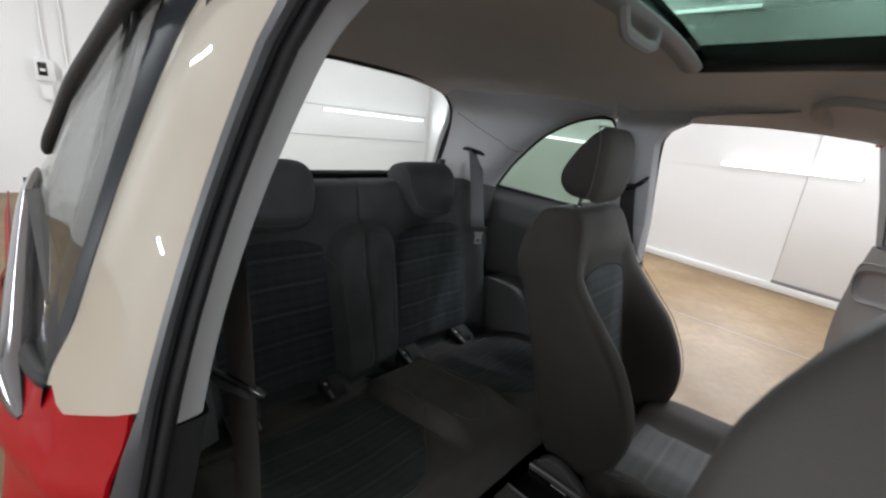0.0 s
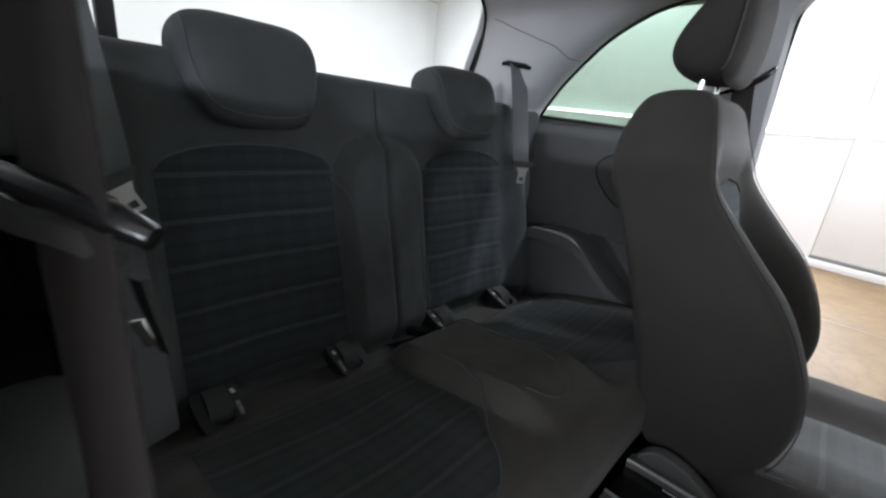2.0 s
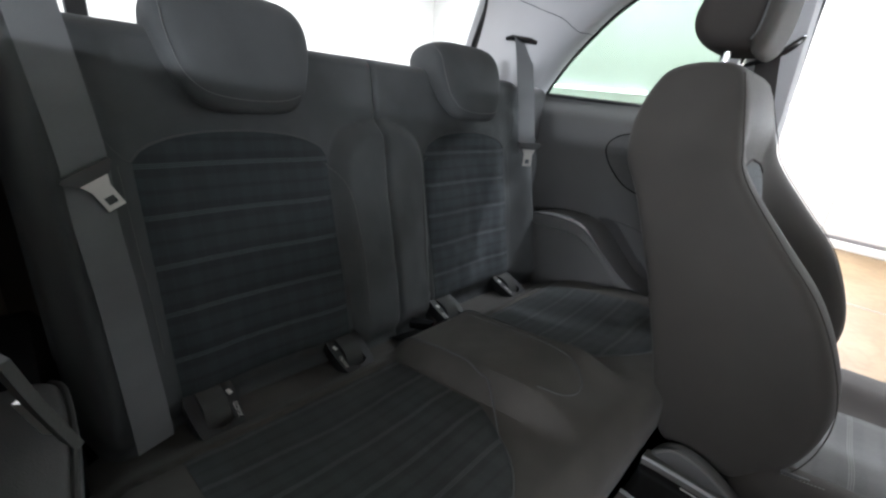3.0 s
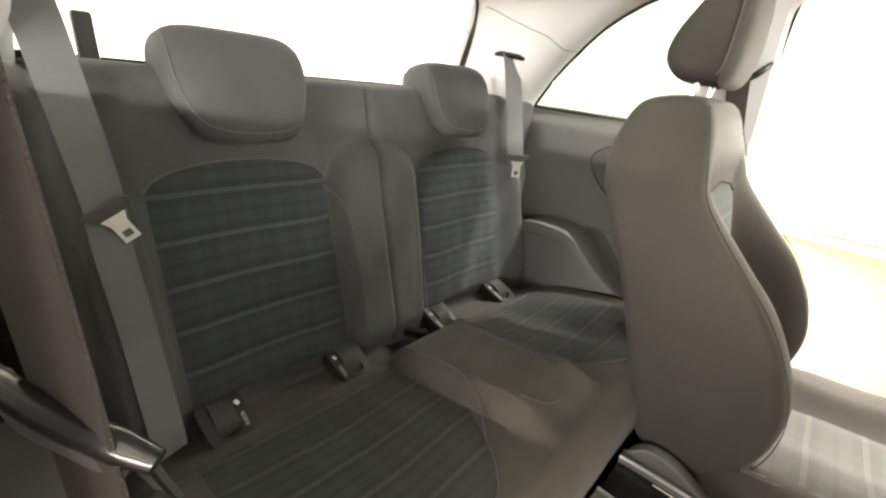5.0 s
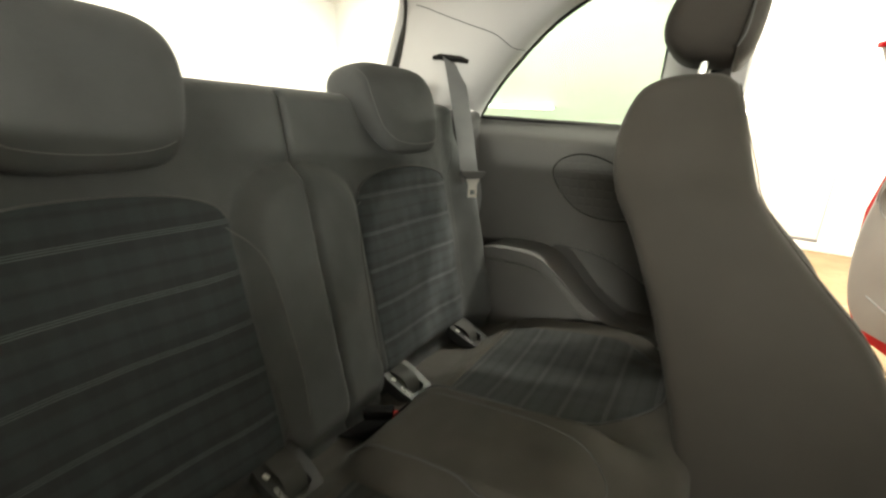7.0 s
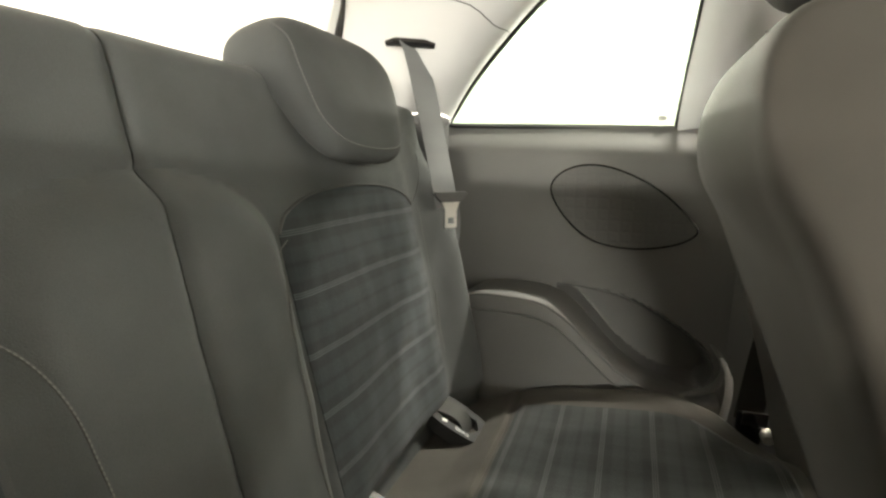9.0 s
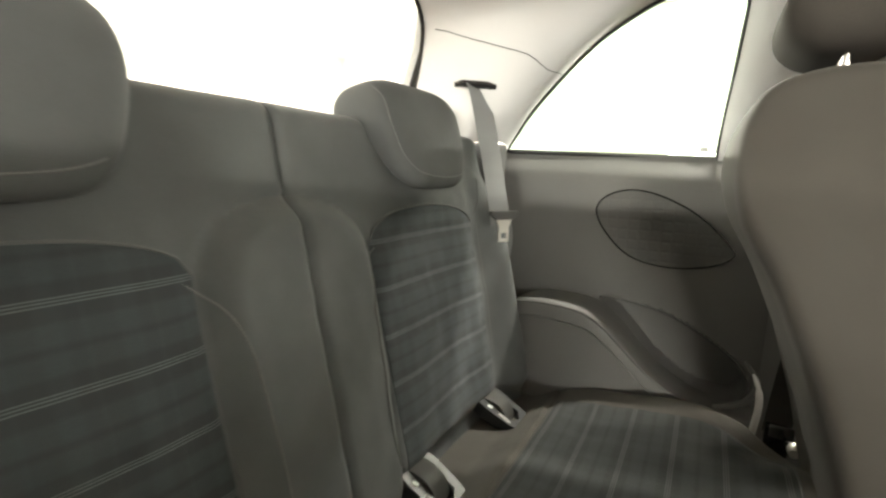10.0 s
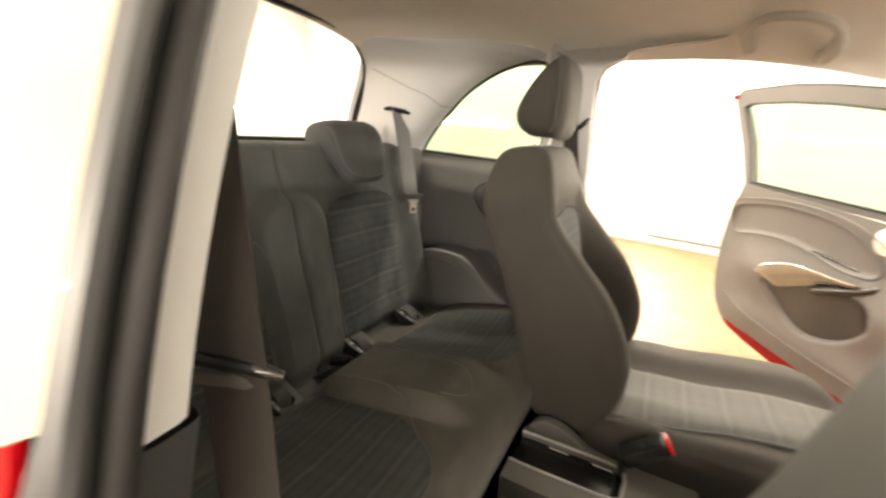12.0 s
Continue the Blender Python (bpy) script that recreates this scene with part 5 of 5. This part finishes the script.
part("webbing", ribbon([(0.640, -0.622, 1.40), (0.648, -0.628, 1.20), (0.656, -0.627, 1.05), (0.662, -0.627, 0.95), (0.663, -0.627, 0.80), (0.645, -0.632, 0.33)], 0.047, (0.96, 0.28, 0)), WEBBING_DARK, nb, "dark woven webbing")
part("stitched_edge", beads(smooth_line([(0.6630, -0.6160, 1.38), (0.6708, -0.6215, 1.20), (0.679, -0.6203, 1.05), (0.685, -0.6205, 0.95), (0.686, -0.6205, 0.80)], 6), 0.00045, 0.0022, 0.7), WEBBING_DARK, nb, "beaded woven edge")
part("guide_arm", tube(smooth_line([(0.593, -0.648, 1.002), (0.606, -0.648, 1.008), (0.630, -0.642, 1.011), (0.658, -0.631, 1.009), (0.674, -0.622, 1.006)], 5), [0.004, 0.0046] + [0.0049] * 8 + [0.0047] * 9 + [0.0045, 0.0045], 12, 0.85), GLOSSY, nb, "glossy black belt guide arm")
part("guide_end", tube([(0.672, -0.623, 1.0065), (0.679, -0.618, 1.004), (0.686, -0.612, 1.000)], [0.0047, 0.0049, 0.0036], 10), GLOSSY, nb, "guide arm end")
part("guide_lip", tube(smooth_line([(0.603, -0.642, 0.994), (0.632, -0.638, 0.996), (0.656, -0.628, 0.996), (0.674, -0.619, 0.994)], 4), 0.004, 8, 1.4), PLASTIC, nb, "lower lip of the guide")
part("tongue", ribbon([(0.6545, -0.6121, 0.978), (0.651, -0.609, 0.962), (0.646, -0.6045, 0.9425)], 0.0062, (0.9, 0.4, 0), 0.0012), FLAP_GREY, nb, "dark grip of the belt tongue")
part("tongue_plate", ribbon([(0.6375, -0.612, 0.9545), (0.639, -0.610, 0.949), (0.6405, -0.608, 0.944)], 0.008, (0.8, 0.5, -0.3), 0.0007), STEEL, nb, "bright steel belt tongue")

fb = thing("seat_belt", (0.60, 0.66, 1.2), "dark front seat belt below a black guide", "seat belt", "front seat belts")
part("webbing", ribbon([(0.580, 0.618, 1.196), (0.588, 0.604, 1.15), (0.603, 0.600, 1.07), (0.620, 0.600, 0.99), (0.632, 0.602, 0.88), (0.630, 0.605, 0.76), (0.620, 0.606, 0.64), (0.613, 0.605, 0.53)], 0.044, (1, 0.12, 0.18)), WEBBING_DARK, fb, "dark woven webbing")
part("guide_arm", tube(smooth_line([(0.540, 0.606, 1.166), (0.560, 0.600, 1.172), (0.585, 0.599, 1.183), (0.610, 0.602, 1.196), (0.626, 0.609, 1.213), (0.635, 0.618, 1.226)], 5), [0.005] * 3 + [0.007] * 5 + [0.0095] * 12 + [0.008] * 3 + [0.006, 0.005, 0.003], 10, 0.8), GLOSSY, fb, "black belt guide")

anchor = part("anchor", box(0.594, 0.634, 0.592, 0.606, 0.488, 0.552, 0.005), GLOSSY, fb, "black belt anchor")
part("anchor_plate", box(0.600, 0.638, 0.586, 0.591, 0.528, 0.556, 0.002), CHROME, anchor, "bright steel anchor plate")
part("anchor_bolt", tube([(0.640, 0.600, 0.515), (0.640, 0.578, 0.512)], [0.011, 0.009], 10), STEEL, anchor, "steel bolt")
part("anchor_strap", ribbon([(0.615, 0.60, 0.50), (0.64, 0.60, 0.44), (0.68, 0.598, 0.40)], 0.03, (0.8, 0.1, 0.5)), WEBBING, fb, "belt end strap")

# ---------------------------------------------------------------- front seats
BACK_EDGE = [(0.668, 0.455), (0.618, 0.622), (0.570, 0.776), (0.524, 0.895), (0.487, 0.965), (0.473, 1.03), (0.482, 1.088), (0.506, 1.124)]
FRONT_EDGE = [(0.565, 1.136), (0.618, 1.120), (0.652, 1.02), (0.674, 0.965), (0.746, 0.880), (0.804, 0.816), (0.843, 0.750), (0.870, 0.680), (0.876, 0.620), (0.864, 0.550), (0.832, 0.480), (0.780, 0.440)]
SEAT_PROFILE = closed_profile(BACK_EDGE + FRONT_EDGE, 4)


def seat_width(z):
    return 1.0 - 0.30 * step(0.95, 1.13, z) - 0.06 * step(0.80, 1.0, z) - 0.12 * step(0.60, 0.42, z)


def seat_centre_x(z):
    """Front face of the backrest between its bolsters."""
    return 0.745 - 0.22 * (z - 0.5) if z < 1.02 else 0.6306 - 0.15 * (z - 1.02)


def hollow(yc):
    def warp(x, y, z, s):
        d = abs(y - yc) / 0.235
        k = step(0.78, 0.52, d) * step(1.045, 0.965, z)
        lim = seat_centre_x(z) + 0.004
        if x > lim:
            x = x + (lim - x) * k
        else:
            x -= 0.008 * step(0.02, -0.10, x - seat_centre_x(z)) * max(0.0, 1 - (d / 0.7) ** 2) * step(0.66, 0.92, z) * step(1.15, 1.06, z)
        return x, y, z
    return warp


def front_seat(yc, label, fold=None):
    t = thing("front_seat", (0.9, yc, 0.30), label, "car seat", "front seats")
    made = []
    back = part("backrest", pillow(SEAT_PROFILE, yc - 0.235, yc + 0.235, 12, 48, seat_width, None, hollow(yc), [(0.745, 0.53), (0.730, 0.68), (0.672, 0.81), (0.612, 0.90), (0.566, 0.98), (0.556, 1.06)]), LEATHERETTE, t, "dark brown-grey leatherette backrest with side bolsters")
    made.append(back)
    def ins(u, v):
        z = 0.53 + 0.450 * v
        half = 0.158 * math.sqrt(max(0.0, 1 - max(0.0, (v - 0.82) / 0.18) ** 2.4)) + 0.001
        y = yc + half * (2 * u - 1)
        puff = 0.006 * min(1, min(u, 1 - u) * 8, min(v, 1 - v) * 10)
        return (seat_centre_x(z) + 0.004 + puff, y, z)
    made.append(part("check_panel", sheet(ins, 16, 40, 0.006, (-1, 0, 0)), PLAID_BACK, back, "grey checked cloth insert"))
    arch_line = [ins(0, k / 40) for k in range(41)] + [ins(1, 1 - k / 40) for k in range(41)]
    made.append(part("piping", tube([(x + 0.002, y, z) for x, y, z in arch_line], 0.0024, 6), DARK_CLOTH, back, "piping round the cloth insert"))
    for s in (-1, 1):
        edge = []
        for p in smooth_line([(x, 0, z) for x, z in FRONT_EDGE[1:11]], 5):
            edge.append((0.67 + (p.x - 0.67) * 0.985, yc + s * 0.2315 * seat_width(p.z), p.z - 0.002))
        made.append(part("seam", tube(edge, 0.0009, 6), DARK_CLOTH, back, "sewn edge of the side bolster"))
    hd = closed_profile([(0.503, 1.215), (0.516, 1.252), (0.549, 1.303), (0.583, 1.340), (0.608, 1.350), (0.626, 1.336), (0.632, 1.27), (0.632, 1.20), (0.620, 1.163), (0.585, 1.157), (0.538, 1.162), (0.510, 1.185)], 4)
    head = part("headrest", pillow(hd, yc - 0.112, yc + 0.085, 4.2, 30), DARK_CLOTH, t, "dark grey rounded headrest")
    made.append(head)
    pad = closed_profile([(0.600, 1.350), (0.619, 1.348), (0.632, 1.322), (0.637, 1.26), (0.634, 1.198), (0.622, 1.160), (0.604, 1.155), (0.614, 1.20), (0.616, 1.30)], 4)
    made.append(part("front_pad", pillow(pad, yc - 0.1165, yc + 0.090, 4.6, 26), LEATHERETTE, head, "lighter grey padded front face"))
    hl = smooth_line([(0.606, yc - 0.114, 1.170), (0.615, yc - 0.116, 1.20), (0.617, yc - 0.116, 1.30), (0.608, yc - 0.113, 1.338), (0.601, yc - 0.100, 1.352), (0.600, yc, 1.353), (0.601, yc + 0.074, 1.352), (0.608, yc + 0.087, 1.338), (0.617, yc + 0.090, 1.30), (0.606, yc + 0.088, 1.170)], 4)
    made.append(part("piping", tube(hl, 0.0016, 5), PIPING, head, "fine piping between the two cloths"))
    for dy in (-0.062, 0.062):
        made.append(part("post", tube([(0.560, yc + dy, 1.09), (0.572, yc + dy, 1.185)], 0.006, 10), CHROME, head, "chrome headrest post"))
        made.append(part("post_guide", tube([(0.563, yc + dy, 1.118), (0.565, yc + dy, 1.137)], 0.014, 10), GLOSSY, back, "black post guide"))
    for s in (-1, 1):
        cov = closed_profile([(0.668, 0.40), (0.676, 0.450), (0.705, 0.478), (0.750, 0.476), (0.800, 0.450), (0.860, 0.410), (0.93, 0.375), (0.93, 0.345), (0.70, 0.345)], 4)
        cover = part("hinge_cover", pillow(cov, yc + s * 0.232 - 0.016, yc + s * 0.232 + 0.016, 4, 10), TRIM, t, "dark plastic hinge cover")
        part("cover_edge", tube(smooth_line([(0.680, yc + s * 0.247, 0.452), (0.706, yc + s * 0.247, 0.474), (0.750, yc + s * 0.247, 0.472), (0.800, yc + s * 0.247, 0.446), (0.860, yc + s * 0.247, 0.406), (0.92, yc + s * 0.247, 0.376)], 5), 0.0035, 6), DOOR_GREY, cover, "paler moulded edge")
    cp = closed_profile([(0.80, 0.40), (0.80, 0.50), (0.86, 0.528), (1.0, 0.535), (1.15, 0.555), (1.28, 0.562), (1.36, 0.535), (1.385, 0.48), (1.36, 0.42), (1.1, 0.38)], 4)
    def cw(x, y, z, s):
        d = abs(y - yc) / 0.245
        if z > 0.49:
            z += (0.024 * step(0.30, 0.55, (y - yc) / 0.245) + 0.012 * step(0.72, 0.90, (yc - y) / 0.245)) * step(1.40, 1.25, x) - 0.012 * step(0.6, 0.2, d)
        return x, y, z
    cush = part("cushion", pillow(cp, yc - 0.245, yc + 0.245, 7, 30, None, (1.08, 0.46), cw), DARK_CLOTH, t, "dark cushion with raised sides")
    def cpan(u, v):
        x = 0.845 + 0.48 * u
        y0 = yc - 0.226 + 0.26 * min(0.24, x - 0.845)
        y = y0 + (yc + 0.07 - y0) * v
        z = 0.529 + 0.006 * step(0.86, 1.0, x) + 0.028 * step(0.98, 1.24, x) - 0.012 * step(0.6, 0.2, abs(y - yc) / 0.245)
        return (x, y, z + 0.007 * min(1, min(u, 1 - u) * 9, min(v, 1 - v) * 9))
    part("check_panel", sheet(cpan, 30, 24, 0.02), PLAID_FRONT, cush, "grey checked cloth panel")
    part("piping", tube([Vector(cpan(k / 16, 0)) + Vector((0, -0.002, 0.002)) for k in range(17)], 0.003, 6), PIPING, cush, "piping along the cloth panel")
    part("stitching", beads([Vector(cpan(k / 16, 0)) + Vector((0, -0.011, 0.004)) for k in range(17)], 0.0009), THREAD, cush, "row of pale stitches")
    part("seat_rail", box(0.72, 1.30, yc - 0.20, yc - 0.16, 0.26, 0.36, 0.006), GLOSSY, t)
    part("seat_rail", box(0.72, 1.30, yc + 0.16, yc + 0.20, 0.26, 0.36, 0.006), GLOSSY, t)
    if fold is not None:
        inv = Matrix.Translation(base_of(t))
        for o in made:
            if o.parent is t:
                o.matrix_basis = inv.inverted() @ fold @ inv
    return t


front_seat(0.38, "dark leatherette front seat with checked cloth centre")
near = front_seat(-0.38, "dark front seat tipped forward for access", Matrix.Translation((0.987, -0.448, 0.621)) @ pose(0, 0, 0, 0, 0, -10.4) @ pose(0, 0, 0, -12.6, 0, 0) @ pose(0, 0, 0, 0, 35.9, 0) @ Matrix.Translation((-0.718, 0.38, -0.47)))
for y in (-0.62, -0.28):
    part("tilt_arm", box(-0.02, 0.02, -0.008, 0.008, -0.02, 0.34, 0.004, 2, Matrix.Translation((0.86, y, 0.36)) @ pose(0, 0, 0, 0, 38, 0)), GLOSSY, near, "black tilt arm")

# belt buckle of the front seat
bk = thing("belt_buckle", (0.95, 0.11, 0.40), "black belt buckle with a red button", "belt buckle")
mb = Matrix.Translation((0.944, 0.105, 0.526)) @ pose(0, 0, 0, 0, -35, 10) @ Matrix.Scale(1.2, 4)
part("housing", box(-0.055, 0.028, -0.022, 0.022, -0.014, 0.014, 0.006, 2, mb), GLOSSY, bk)
part("button", box(0.0285, 0.034, -0.019, 0.019, -0.010, 0.010, 0.002, 2, mb), BUCKLE_RED, bk, "red release button")
part("slot", box(0.030, 0.0346, -0.012, 0.012, 0.002, 0.007, 0.001, 1, mb), GLOSSY, bk, "dark tongue slot")
part("stalk", tube([mb @ Vector((-0.05, 0, 0)), Vector((0.90, 0.118, 0.42)), Vector((0.89, 0.122, 0.30))], 0.011, 8), PLASTIC, bk)

# ---------------------------------------------------------------- centre console
con = thing("centre_console", (0.8, 0.05, 0.27), "dark centre console with an open tray", "console")
outer = smooth_line([(0.612, 0, -0.02), (0.63, 0, -0.045), (0.80, 0, -0.05), (1.02, 0, -0.045), (1.05, 0, 0.0), (1.05, 0, 0.10), (1.02, 0, 0.150), (0.80, 0, 0.150), (0.63, 0, 0.140), (0.610, 0, 0.115)], 3, True)
inner = smooth_line([(0.640, 0, 0.03), (0.66, 0, 0.010), (0.78, 0, 0.010), (0.89, 0, 0.015), (0.905, 0, 0.05), (0.905, 0, 0.09), (0.89, 0, 0.115), (0.78, 0, 0.118), (0.66, 0, 0.115), (0.638, 0, 0.09)], 3, True)
part("top", slab([(p.x, p.z) for p in outer], [[(p.x, p.z) for p in inner]], lambda a, b: (a, b, 0.440), 0.02, (0, 0, -1)), DOOR_GREY, con, "dark grey tray surround", smooth=False)
part("rim", tube([(p.x, p.z, 0.441) for p in inner + inner[:1]], 0.0035, 6), GREY_TRIM, con, "pale tray rim")
part("body", loft([[(p.x, p.z, z) for p in outer] for z in (0.26, 0.35, 0.423)], cap=False), DOOR_GREY, con)
part("tray", loft([[(p.x, p.z, 0.425) for p in inner], [((p.x - 0.77) * 0.97 + 0.77, (p.z - 0.065) * 0.95 + 0.065, 0.37) for p in inner]]), GLOSSY, con, "black tray")
for x in (0.735, 0.835):
    q = [(x, 0.1125, 0.425), (x + 0.045, 0.1125, 0.425), (x + 0.034, 0.112, 0.412), (x + 0.014, 0.112, 0.412), (x, 0.1125, 0.425)]
    part("mark", tube(q, 0.0016, 5), MARK, con, "pale trapezoid mark")
part("front_trim", loft([[(x, -0.03, 0.40), (x, 0.0, 0.445), (x, 0.09, 0.445), (x, 0.12, 0.40)] for x in (1.05, 1.2, 1.5)]), GREY_TRIM, con, "pale grey console trim")
